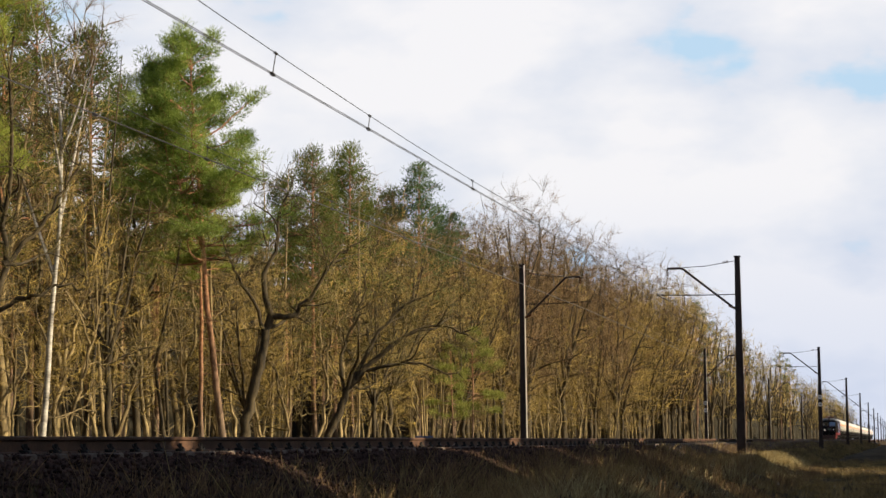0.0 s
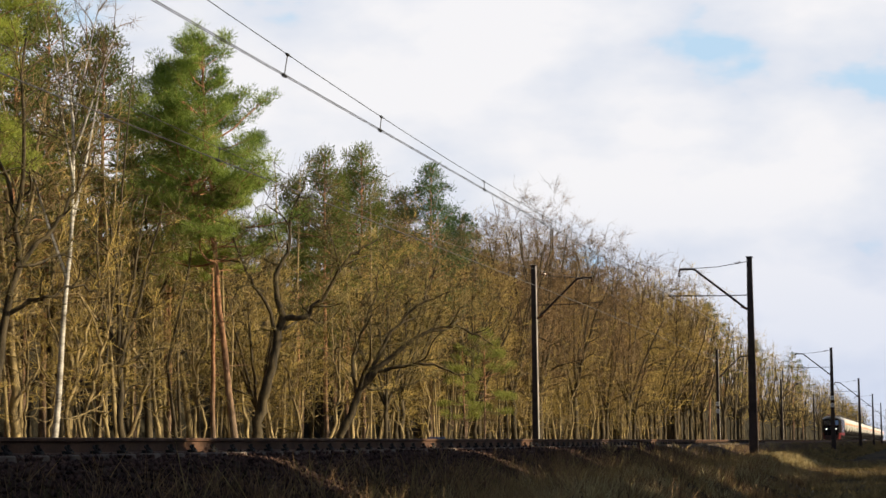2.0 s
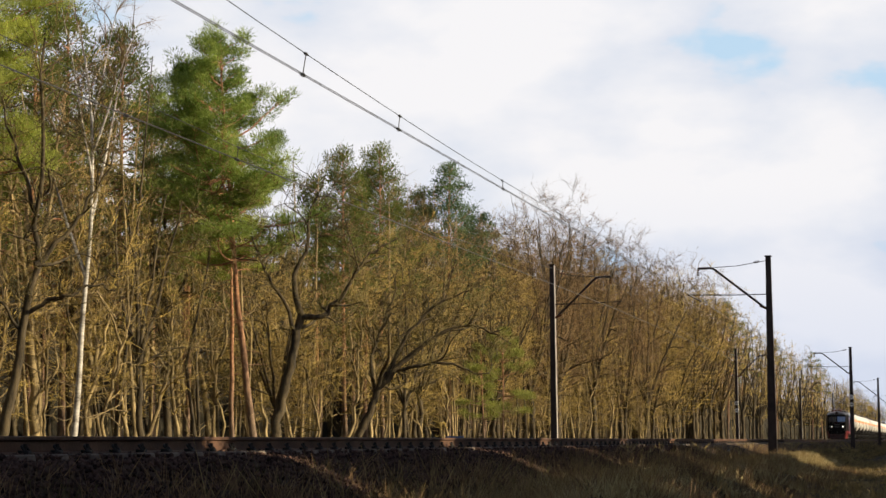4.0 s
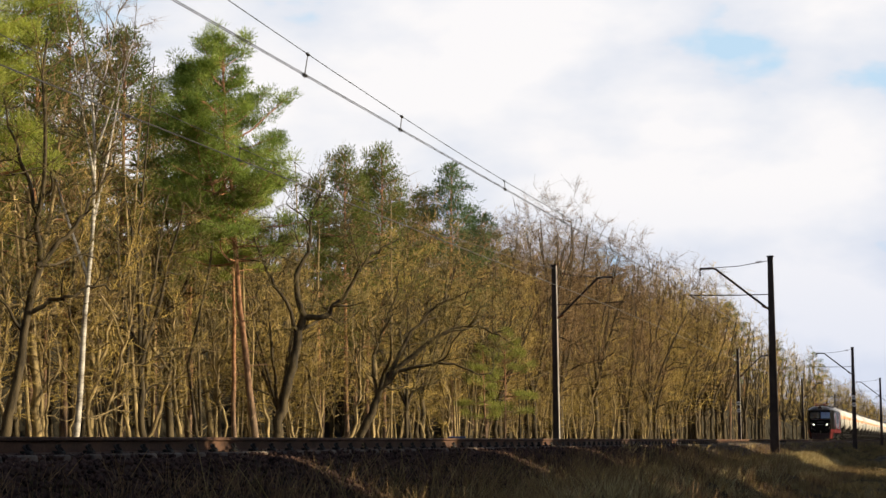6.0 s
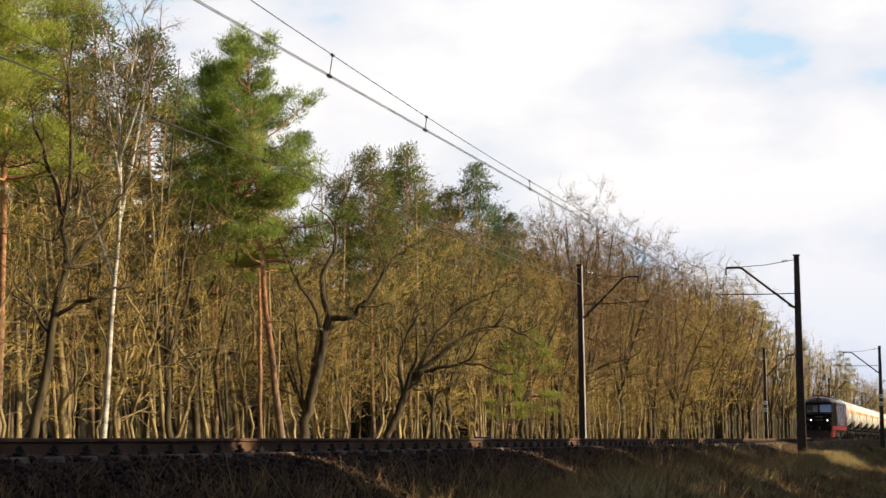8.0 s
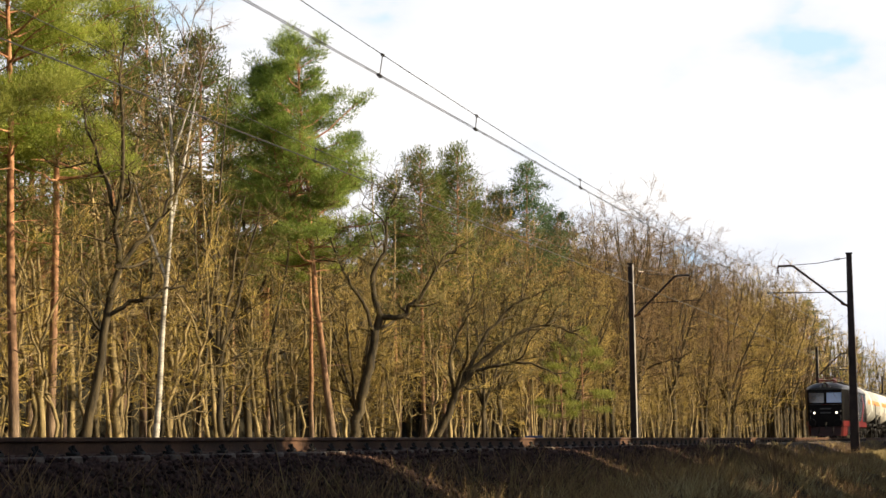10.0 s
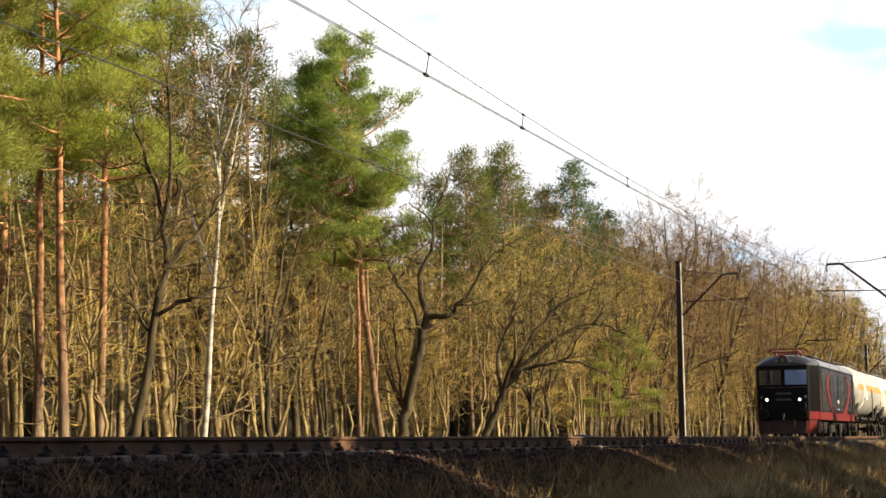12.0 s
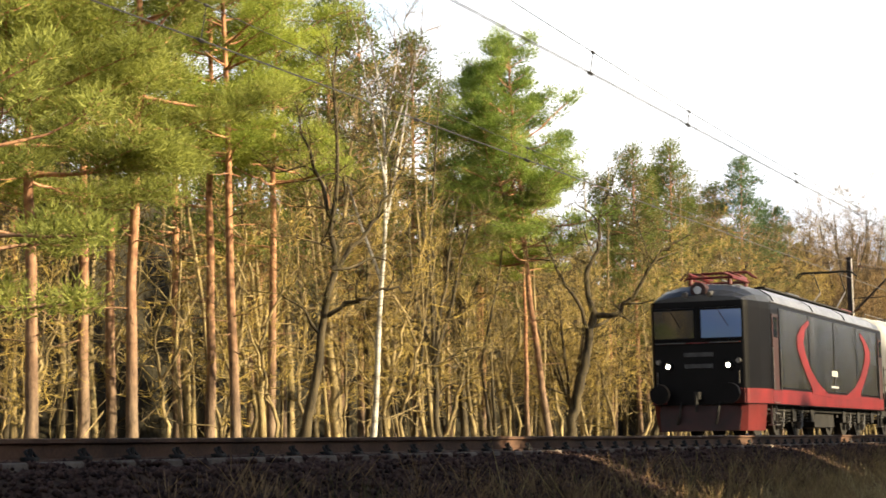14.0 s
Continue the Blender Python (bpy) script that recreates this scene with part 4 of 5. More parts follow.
def plant_wood():
    rng = np.random.default_rng(77)
    heroes = [(19.6, 25.6, PINES[0], 0.97, FACE), (24.95, 25.4, BIRCHES[0], 0.93, FACE), (19.2, 24.6, CROOKED, 1.0, FACE),
              (16.75, 24.0, ARCH, 1.0, FACE), (15.3, 26.5, OAKS[1], 0.70, 0.0), (13.95, 31.0, BACK_PINES[1], 1.07, 0.4), (12.9, 32.0, BACK_PINES[1], 0.98, 2.0),
              (15.9, 30.0, BACK_PINES[0], 0.97, 1.0), (17.0, 31.0, BACK_PINES[0], 0.93, 1.0), (27.2, 24.6, LEANING, 1.0, FACE), (20.3, 27.5, PINES[1], 0.70, 1.0),
              (10.75, 28.0, DOMES[1], 1.13, 0.0), (11.45, 27.5, DOMES[2], 1.03, 2.0), (9.7, 28.0, DOMES[2], 1.12, 3.0), (8.9, 28.0, DOMES[1], 1.11, 1.0), (8.2, 27.0, DOMES[2], 1.09, 4.0), (7.5, 28, DOMES[1], 1.18, 2.0), (7.0, 27, DOMES[2], 1.17, 5.0), (6.5, 28, DOMES[1], 1.21, 0.5), (14.8, 26.5, DOMES[0], 0.75, 3.3), (12.6, 26.5, DOMES[0], 0.72, 3.9),
              (27.8, 27.0, PINES[2], 0.92, 4.0), (28.9, 26.0, PINES[2], 0.95, 1.4), (29.65, 28.0, PINES[1], 0.98, 4.6),
              (31.85, 25.0, PINES[3], 0.98, 5.0), (33.4, 28.0, PINES[2], 1.0, 0.3), (32.5, 30.0, BACK_PINES[0], 1.0, 2.2),
              (34.8, 24.0, PINES[3], 0.95, 1.2), (37.3, 24.0, PINES[3], 1.0, 3.2), (36.4, 19.5, LOW_PINE, 1.0, 1.0), (36.0, 29.0, PINES[2], 1.0, 2.0),
              (24.4, 30.5, BARES[1], 0.92, 0.4), (24.95, 31.5, BARES[2], 0.96, 2.1), (22.2, 30.0, BARES[0], 0.85, 1.0), (26.0, 29.5, BARES[3], 0.90, 4.0), (26.2, 32.0, BACK_PINES[0], 0.98, 3.0), (23.6, 32.0, BACK_PINES[0], 0.98, 2.0), (22.6, 33, BACK_PINES[0], 0.93, 0.2), (25.2, 34, BACK_PINES[2], 1.05, 4.2),
              (30.6, 33, BACK_PINES[2], 1.05, 0.7), (28.2, 34, BACK_PINES[2], 1.03, 5.2), (21.6, 33, BACK_PINES[0], 0.82, 5.2), (5.8, 30, BACK_PINES[1], 1.2, 0.7), (17.8, 33, BACK_PINES[0], 0.86, 0.7), (14.7, 33, BACK_PINES[0], 0.98, 1.7), (15.3, 34, BACK_PINES[2], 0.94, 3.7), (13.3, 34, BACK_PINES[1], 1.0, 3.0), (16.4, 33, BACK_PINES[2], 0.96, 5.0), (12.2, 35, BACK_PINES[2], 0.96, 4.4), (12.35, 24.8, LOW_PINE, 0.80, 0.7), (12.95, 25.2, LOW_PINE, 0.68, 2.7)]
    taken = []
    for az, y, kind, s, turn in heroes:
        x, y = at(az, y)
        taken.append((x, y))
        kind.plant(x, y, radians(az - 90) if turn is FACE else turn, s)

    def free(x, y, gap):
        return all((x - a) ** 2 + (y - b) ** 2 > gap * gap for a, b in taken)

    count = 0
    while count < 62:
        x, y = 26 + 230 * rng.random() ** 1.1, rng.uniform(26.5, 38)
        if not free(x, y, 2.3):
            continue
        taken.append((x, y))
        if x < 62:
            kind = OAKS[rng.integers(3)] if rng.random() < 0.3 else BARES[rng.integers(4)]
        elif x < 110:
            kind = OAKS[rng.integers(3)] if rng.random() < 0.7 else DOMES[0]
        else:
            kind = DOMES[rng.integers(2)]
        # the wood stands higher further along the line
        tall = float(np.interp(x, (80, 110, 144, 228, 300), (13.2, 15.2, 18.2, 21.2, 21.6))) * (y / 28) ** 0.8
        kind.plant(x, y, rng.random() * 6.28, tall / kind.height * rng.uniform(0.82, 1.0))
        count += 1
    count = 0
    while count < 125:
        x, y = 26 + 190 * rng.random() ** 1.4, rng.uniform(25.8, 33)
        if not free(x, y, 1.0):
            continue
        taken.append((x, y))
        THINS[rng.integers(5)].plant(x, y, rng.random() * 6.28, rng.uniform(0.65, 1.3))
        count += 1


plant_wood()


def far_woods():
    """The depth of the wood and its far edge, joined."""
    rng = np.random.default_rng(99)
    slim = [broadleaf(61 + k, 18, 13, 4, 5, low=0.35, wob=0.10, spread=0.22) for k in range(4)]
    edge = [dome(71 + k, 18.5, 0.27, 18, 72, 7, 5, twig=0.020) for k in range(4)]
    pines = [pine(81 + k, 18.5, 0.6, 2.3, 0.8, puff=26, blade=0.03, puff_size=0.6) for k in range(2)]
    a_slim = [(w.arrays(), c.arrays()) for w, c in slim]
    a_edge = [(w.arrays(), c.arrays()) for w, c in edge]
    a_pine = [(w.arrays(), c.arrays()) for w, c in pines]
    g = Geo()

    def put(arr, x, y, s, pine_tree, bark=0):
        turn = rng.random() * 6.28
        for k, a in enumerate(arr):
            v, f, m = moved(a, x, y, WOOD_Z - 0.1, turn, s)
            g.add(v, f, 0)
            g.m[-1] = (np.where(m == 1, 2, 3) if k else np.full(len(f), 2)) if pine_tree else np.full(len(f), k if k else bark)

    for _ in range(120):
        x, y = 24 + 260 * rng.random() ** 1.2, 35 + 8.5 * rng.random()
        if rng.random() < 0.40:
            put(a_pine[rng.integers(2)], x, y, rng.uniform(0.85, 1.05), True)
        else:
            put(a_slim[rng.integers(4)], x, y, rng.uniform(0.75, 1.02), False)
    for _ in range(120):
        x, y = 215 + 900 * rng.random() ** 1.6, 25.5 + 9 * rng.random() ** 1.5
        if rng.random() < 0.05:
            put(a_pine[rng.integers(2)], x, y + 3, rng.uniform(1.05, 1.25), True)
        else:
            put(a_edge[rng.integers(4)], x, y, rng.uniform(1.0, 1.18), False, 4)
    for _ in range(45):
        put(a_edge[rng.integers(4)], 125 + 200 * rng.random(), 34 + 8 * rng.random(), rng.uniform(0.85, 1.02), False, 4)
    for _ in range(14):
        put(a_slim[rng.integers(4)], -120 + 140 * rng.random(), 25 + 20 * rng.random(), rng.uniform(0.75, 1.0), False)
    # brushwood between the trunks
    for _ in range(1900):
        p = np.array([24 + 200 * rng.random() ** 1.2, 26 + 11 * rng.random(), WOOD_Z + 1.2 + 9.0 * rng.random()])
        q, _ = limb_path(p, unit(rng.normal(0, 1, 3) + np.array([0, 0, 0.2])), rng.uniform(1.4, 4.2), 5, rng, 0.42, 0.08)
        g.tube(q, np.linspace(rng.uniform(0.012, 0.030), 0.006, 6), 3, 0)
    n = 300
    x, y = 20 + 300 * rng.random(n), 26.5 + 16 * rng.random(n)
    for k in range(n):
        hh, lean, bow = rng.uniform(5, 15), rng.normal(0, 0.07, 2), rng.normal(0, 0.22, 2)
        g.tube([(x[k], y[k], WOOD_Z - 0.1), (x[k] + lean[0] * hh * 0.3 + bow[0], y[k] + lean[1] * hh * 0.3 + bow[1], hh * 0.3),
                (x[k] + lean[0] * hh * 0.65, y[k] + lean[1] * hh * 0.65, hh * 0.65), (x[k] + lean[0] * hh * 1.2 + bow[1], y[k] + lean[1] * hh, hh)],
               [rng.uniform(0.05, 0.13), 0.06, 0.045, 0.015], 5, rng.choice((0, 0, 4)))
    ob = gpart("far_woods", g, [M_BARK, M_TWIG, M_PINE, M_NEEDLE_OLIVE, M_BARK_DARK])
    tagged(ob, "deep wood of bare trunks, twigs and a few pines", "woods", kind="stuff")


far_woods()


SHADERS = [Kind("pine_tree", pine(91, 18.5, 0.25, 2.8, 1.0, puff=26, blade=0.03, puff_size=0.6), [M_PINE], [M_NEEDLE, M_PINE], "unseen Scots pine, added on the near side for shade", "pine"),
           Kind("broadleaf_tree", broadleaf(92, 18.5, 16, 5, 5, low=0.15, wob=0.12, spread=0.3), [M_BARK], [M_TWIG], "unseen bare broadleaf tree, added on the near side for shade", "tree")]


def shade_row():
    """Unseen trees, added on the near side of the line to shade the embankment."""
    rng = np.random.default_rng(3)
    x = -25.0
    while x < 300:
        if not 73 < x < 90:
            SHADERS[0 if rng.random() < 0.6 else 1].plant(x, -10 + rng.uniform(-2.5, 2), rng.random() * 6.28, rng.uniform(0.60, 0.74))
        x += rng.uniform(2.6, 4.4)


shade_row()


def shade_bank(name, p0, p1, h, seed, label):
    """An uneven near-black sheet, for the wood's deep shade and for unseen shade-casting banks."""
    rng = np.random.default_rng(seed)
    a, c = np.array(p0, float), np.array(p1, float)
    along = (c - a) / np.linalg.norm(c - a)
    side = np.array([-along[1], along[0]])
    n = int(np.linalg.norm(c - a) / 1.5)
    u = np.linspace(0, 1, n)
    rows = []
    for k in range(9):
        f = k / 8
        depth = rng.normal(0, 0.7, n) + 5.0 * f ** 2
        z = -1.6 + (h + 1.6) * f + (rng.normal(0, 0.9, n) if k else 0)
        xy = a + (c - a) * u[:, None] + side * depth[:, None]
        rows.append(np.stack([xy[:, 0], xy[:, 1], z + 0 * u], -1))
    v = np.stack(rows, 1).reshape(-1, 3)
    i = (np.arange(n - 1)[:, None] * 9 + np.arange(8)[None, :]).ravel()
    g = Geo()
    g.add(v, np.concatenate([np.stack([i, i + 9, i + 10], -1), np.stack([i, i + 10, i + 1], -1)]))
    tagged(gpart(name, g, M_WOOD_SHADE), label, "woods", kind="structure")


# near-black: the shade between the trunks is put into this colour
M_WOOD_SHADE = mat("wood_shade", (0.006, 0.005, 0.003), (0.035, 0.028, 0.012), 0.8, 1.0, bump=1.0, fine=5, stretch=(1, 1, 0.35), dist=0.3)
shade_bank("backdrop", (-200, 45), (1400, 45), 13.5, 1, "near-black sheet painted as the shade deep in the wood")
# unseen banks, added to keep sun off the near track; their gaps let patches in
shade_bank("backdrop", (500, -14), (89, -14), 13.4, 2, "unseen bank added on the near side to block light")
for k, (a, b) in enumerate(((76, 64.5), (63.6, 54.5), (53.6, 44), (43.1, 35.5), (34.6, 24.4))):
    shade_bank("backdrop", (a, -14), (b, -14), 13.3, 14 + k, "unseen bank added on the near side to block light")
shade_bank("backdrop", (23.7, -14), (10, -14), 14.0, 8, "unseen bank added on the near side to block light")
shade_bank("backdrop", (10, -14), (-260, -14), 14.0, 6, "unseen bank added on the near side to block light")
shade_bank("backdrop", (-260, -14), (-260, 4), 12.0, 3, "unseen bank added on the near side to block light")


# ---- the train ----
TRAIN_Y = FAR_Y
SPEED, NOSE_AT_END = 22.12, 45.95      # metres a second; place of the nose at the clip's end
DURATION = 14.0


def loft(sections):
    """A skin over cross-sections (rings of equal length), with both ends closed."""
    bm = bmesh.new()
    rings = [[bm.verts.new(p) for p in ring] for ring in sections]
    n = len(rings[0])
    for a, b in zip(rings, rings[1:]):
        for k in range(n):
            bm.faces.new([a[k], a[(k + 1) % n], b[(k + 1) % n], b[k]])
    bm.faces.new(rings[0][::-1])
    bm.faces.new(rings[-1])
    return bm


HALF = [(1.47, 0.80), (1.47, 1.2), (1.47, 2.2), (1.47, 3.15), (1.46, 3.32)]
ROOF = [(1.46, 3.30), (1.36, 3.50), (1.08, 3.68), (0.65, 3.80), (0.0, 3.85)]


def ring_of(half, x, w, zs=1.0, z0=0.0):
    pts = [(x, y * w, z0 + (z - z0) * zs) for y, z in half]
    left = [(px, -py, pz) for px, py, pz in reversed(pts) if py > 1e-6]
    return pts + left


L_BODY = 18.0


def build_loco():
    loco = tagged(new("locomotive"), "black electric locomotive with red flame stripes and lit headlamps", "locomotive")
    front = [(0.0, 0.745), (0.025, 0.775), (0.07, 0.80), (0.15, 0.826), (0.75, 0.92), (1.30, 0.99), (1.45, 1.0)]
    xs = front + [(L_BODY - x, w) for x, w in reversed(front)]
    part("body", loft([ring_of(HALF, x, w) for x, w in xs]), M_BLACK, loco, "glossy black steel body")
    roofs = [(0.05, 0.78, 0.30), (0.30, 0.83, 0.60), (0.75, 0.91, 0.88), (1.5, 1.0, 1.0)]
    rs = roofs + [(L_BODY - x, w, z) for x, w, z in reversed(roofs)]
    part("roof", loft([ring_of(ROOF, x, w, z, 3.30) for x, w, z in rs]), M_ROOF, loco, "curved grey painted roof", smooth=False)
    # side panels between the cabs: black paint's sheen and streaked reflections put into grey
    for s in (-1, 1):
        bm = bmesh.new()
        cube(bm, (L_BODY / 2, s * 1.474, 2.23), (L_BODY - 4.5, 0.012, 1.98))
        part("side_panel", bm, M_GREYP, loco, "side panel with grey sheen and reflection streaks in its colour")
        for x in (2.28, 5.7, 9.0, 12.3, L_BODY - 2.28):
            bm = bmesh.new()
            cube(bm, (x, s * 1.483, 2.23), (0.05, 0.012, 1.98))
            part("panel_joint", bm, M_BLACK, loco)
        bm = bmesh.new()
        cube(bm, (L_BODY / 2, s * 1.478, 1.0), (L_BODY - 2.9, 0.014, 0.36))
        part("red_band", bm, M_RED, loco, "bright red band")
        for e, d in ((0.0, 1), (L_BODY, -1)):
            strip = [[(e + d * x, s * (y + o), z) for o, z in ((0.012, 0.82), (0.012, 1.18), (-0.03, 1.18), (-0.03, 0.82))] for x, y in ((0.02, 1.165), (0.14, 1.213), (0.75, 1.352), (1.30, 1.455), (1.45, 1.47))]
            part("red_band", loft(strip), M_RED, loco, "bright red band")
        # flame stripes: one arm rising towards each cab
        for flip in (0, 1):
            line = [(5.0, 3.10, 0.10), (4.2, 2.90, 0.35), (3.55, 2.60, 0.75), (3.55, 2.30, 0.95), (4.1, 1.90, 1.0), (4.7, 1.55, 1.3), (5.2, 1.30, 2.0), (5.3, 1.15, 3.0)]
            rings = []
            for x, z, w in line:
                x0, x1 = (L_BODY - x, L_BODY - x - w) if flip else (x + 0.7, x + 0.7 + w)
                rings.append([(x0, s * 1.494, z), (x1, s * 1.494, z - 0.10), (x1, s * 1.476, z - 0.10), (x0, s * 1.476, z)])
            part("flame_stripe", loft(rings), M_RED, loco, "red flame-shaped stripe")
        for x in (1.80, L_BODY - 1.80):
            bm = bmesh.new()
            cube(bm, (x, s * 1.482, 2.1), (0.62, 0.02, 1.9))
            d = part("cab_door", bm, M_PLOUGH, loco, "narrow dark red cab door with a window", bevel=0.006)
            bm = bmesh.new()
            cube(bm, (x, s * 1.494, 2.72), (0.42, 0.01, 0.5))
            part("door_window", bm, M_GLASS, d)
            for q in (-0.42, 0.42):
                bm = bmesh.new()
                cyl(bm, (x + q, s * 1.52, 1.15), (x + q, s * 1.52, 2.2), 0.016, 8)
                part("grab_rail", bm, M_STEEL, loco)
        for x in np.arange(4.9, L_BODY - 4, 2.5):
            bm = bmesh.new()
            for k in range(7):
                cube(bm, (x, s * 1.484, 2.60 + k * 0.065), (0.95, 0.014, 0.03))
            part("vent_grille", bm, M_GREYP, loco)
        bm = bmesh.new()
        cube(bm, (L_BODY / 2, s * 1.490, 1.76), (0.8, 0.008, 0.16))
        part("maker_plate", bm, M_TANKG, loco, "small white plate")
        bm = bmesh.new()
        cube(bm, (L_BODY / 2, s * 1.490, 1.38), (1.0, 0.008, 0.06))
        part("number_bar", bm, M_TANKG, loco)
        bm = bmesh.new()
        cyl(bm, (1.5, s * 1.44, 3.34), (L_BODY - 1.5, s * 1.44, 3.34), 0.035, 8)
        part("gutter", bm, M_STEEL, loco)
    # front
    for s in (-1, 1):
        f = bmesh.new()
        cube(f, (0.0, s * 0.59, 2.76), (0.07, 1.10, 0.80))
        w = part("front_window", f, M_BLACK, loco, "black-framed cab window", bevel=0.02)
        f = bmesh.new()
        cube(f, (-0.036, s * 0.59, 2.76), (0.012, 1.0, 0.68))
        part("pane", f, M_GLASS_SKY if s < 0 else M_GLASS, w, "cab glass pane, the near one tinted with reflected sky", bevel=0.004)
        f = bmesh.new()
        cyl(f, (-0.055, s * 0.60 + 0.1, 3.14), (-0.055, s * 0.60 - 0.16, 2.70), 0.010, 6)
        part("wiper", f, M_UNDER, w)
        f = bmesh.new()
        cyl(f, (0.05, s * 0.75, 1.74), (-0.10, s * 0.75, 1.74), 0.13, 20, 0.11)
        h = part("headlamp", f, M_BLACK, loco, "round headlamp in a black housing", bevel=0.01)
        f = bmesh.new()
        cyl(f, (-0.09, s * 0.75, 1.74), (-0.118, s * 0.75, 1.74), 0.06, 16, 0.05)
        part("lens", f, M_LAMP, h, "glowing white lens")
        f = bmesh.new()
        cyl(f, (0.06, s * 1.0, 1.85), (-0.09, s * 1.0, 1.85), 0.075, 14, 0.06)
        part("marker_lamp", f, M_STEEL, loco, "small unlit marker lamp", bevel=0.006)
        f = bmesh.new()
        cyl(f, (0.05, s * 0.875, 1.06), (-0.42, s * 0.875, 1.06), 0.10, 14)
        cyl(f, (-0.42, s * 0.875, 1.06), (-0.50, s * 0.875, 1.06), 0.25, 20, 0.24)
        part("buffer", f, M_BLACK, loco, "black steel buffer")
        # same red as the side band, darkened because the front lies in shade
        f = bmesh.new()
        cube(f, (0.02, s * 0.98, 1.0), (0.10, 0.32, 0.36))
        part("red_band", f, M_DKRED, loco, "red band darkened for the unlit front", bevel=0.02)
        f = bmesh.new()
        cyl(f, (-0.08, s * 1.02, 1.30), (-0.08, s * 1.02, 1.60), 0.014, 8)
        part("grab_rail", f, M_STEEL, loco)
        f = bmesh.new()
        cyl(f, (-0.08, s * 0.3, 2.30), (-0.08, s * 1.05, 2.30), 0.014, 8)
        part("grab_rail", f, M_STEEL, loco)
    bm = bmesh.new()
    cube(bm, (-0.02, 0, 2.30), (0.05, 2.1, 0.03))
    part("trim_line", bm, M_DKRED, loco, "thin red line", bevel=0.008)
    for z, w in ((1.74, 0.70), (2.02, 0.74)):
        bm = bmesh.new()
        cube(bm, (-0.012, 0, z), (0.03, w, 0.10))
        part("number_bar", bm, M_NUMBER, loco)
    bm = bmesh.new()
    cyl(bm, (0.50, 0, 3.60), (0.10, 0, 3.60), 0.20, 20)
    h = part("roof_headlamp", bm, M_PLOUGH, loco, "round roof headlamp in a dark red housing", bevel=0.015)
    bm = bmesh.new()
    cyl(bm, (0.10, 0, 3.60), (0.07, 0, 3.60), 0.10, 16)
    part("lens", bm, M_GLASS, h)
    for s in (-1, 1):
        bm = bmesh.new()
        cyl(bm, (0.55, s * 0.34, 3.58), (-0.05, s * 0.30, 3.48), 0.045, 12, 0.07)
        part("horn", bm, M_STEEL, loco, "steel air horn")
    # skirt and plough; the front's shade is put into their darker reds
    bm = bmesh.new()
    v = [bm.verts.new(p) for p in ((-0.06, -0.98, 0.16), (-0.06, 0.98, 0.16), (0.08, 1.06, 0.80), (0.08, -1.06, 0.80),
                                   (0.45, -0.80, 0.16), (0.45, 0.80, 0.16), (0.6, 0.98, 0.80), (0.6, -0.98, 0.80))]
    for f in ((0, 1, 2, 3), (5, 4, 7, 6), (1, 5, 6, 2), (4, 0, 3, 7), (0, 4, 5, 1), (3, 2, 6, 7)):
        bm.faces.new([v[k] for k in f])
    part("plough", bm, M_PLOUGH, loco, "red plough darkened for the shade at the front", bevel=0.02)
    for s in (-1, 1):
        wing = [[(x, s * y, 0.80), (x + 0.10, s * y * 0.94, 0.16), (x + 0.35, s * (y * 0.94 - 0.10), 0.16), (x + 0.35, s * (y - 0.10), 0.80)] for x, y in ((0.02, 1.02), (0.12, 1.18), (0.60, 1.30), (1.10, 1.40))]
        part("skirt_wing", loft(wing), M_DKRED, loco, "red corner of the skirt with shade in its colour")
    bm = bmesh.new()
    cube(bm, (-0.15, 0, 1.02), (0.35, 0.12, 0.18))
    cyl(bm, (-0.3, 0, 1.02), (-0.36, 0, 0.62), 0.04, 8)
    part("coupling_hook", bm, M_UNDER, loco, bevel=0.01)
    for y in (-0.5, 0.45):
        g = Geo()
        g.tube([(-0.02, y, 0.85), (-0.16, y, 0.66), (-0.14, y + 0.05, 0.42), (-0.05, y + 0.1, 0.34)], [0.03] * 4, 7)
        gpart("brake_hose", g, M_UNDER, loco, smooth=True)
    bm = bmesh.new()
    cube(bm, (L_BODY / 2, 0, 0.74), (L_BODY - 1.2, 2.5, 0.16))
    cube(bm, (L_BODY / 2, 0, 0.48), (2.6, 2.3, 0.46))
    part("underframe", bm, M_UNDER, loco, bevel=0.03)
    wheels = []
    for cx in (4.6, L_BODY - 4.6):
        for s in (-1, 1):
            bm = bmesh.new()
            cube(bm, (cx, s * 1.08, 0.66), (5.3, 0.13, 0.24))
            for q in (-2.2, 0, 2.2):
                cube(bm, (cx + q, s * 1.18, 0.60), (0.42, 0.22, 0.40))
            part("bogie_frame", bm, M_UNDER, loco, "grimy bogie side frame", bevel=0.02)
            for q in (-1.6, -0.6, 0.6, 1.6):
                g = Geo()
                a = np.linspace(0, 2 * math.pi * 4, 40)
                g.tube(np.stack([cx + q + 0.09 * np.cos(a), s * 1.2 + 0.09 * np.sin(a), 0.34 + 0.34 * a / a[-1]], -1), [0.018] * 40, 4)
                gpart("spring", g, M_UNDER, loco)
            for q in (-1.1, 1.1):
                bm = bmesh.new()
                cyl(bm, (cx + q, s * 1.22, 0.25), (cx + q + 0.12, s * 1.22, 0.85), 0.035, 8)
                cube(bm, (cx + q, s * 1.16, 0.35), (0.12, 0.1, 0.3))
                part("brake_rigging", bm, M_STEEL, loco)
        # dark block added for the full bogies and the shadow under the body
        bm = bmesh.new()
        cube(bm, (cx, 0, 0.62), (5.0, 1.24, 0.62))
        part("traction_motors", bm, M_UNDER, loco, bevel=0.05)
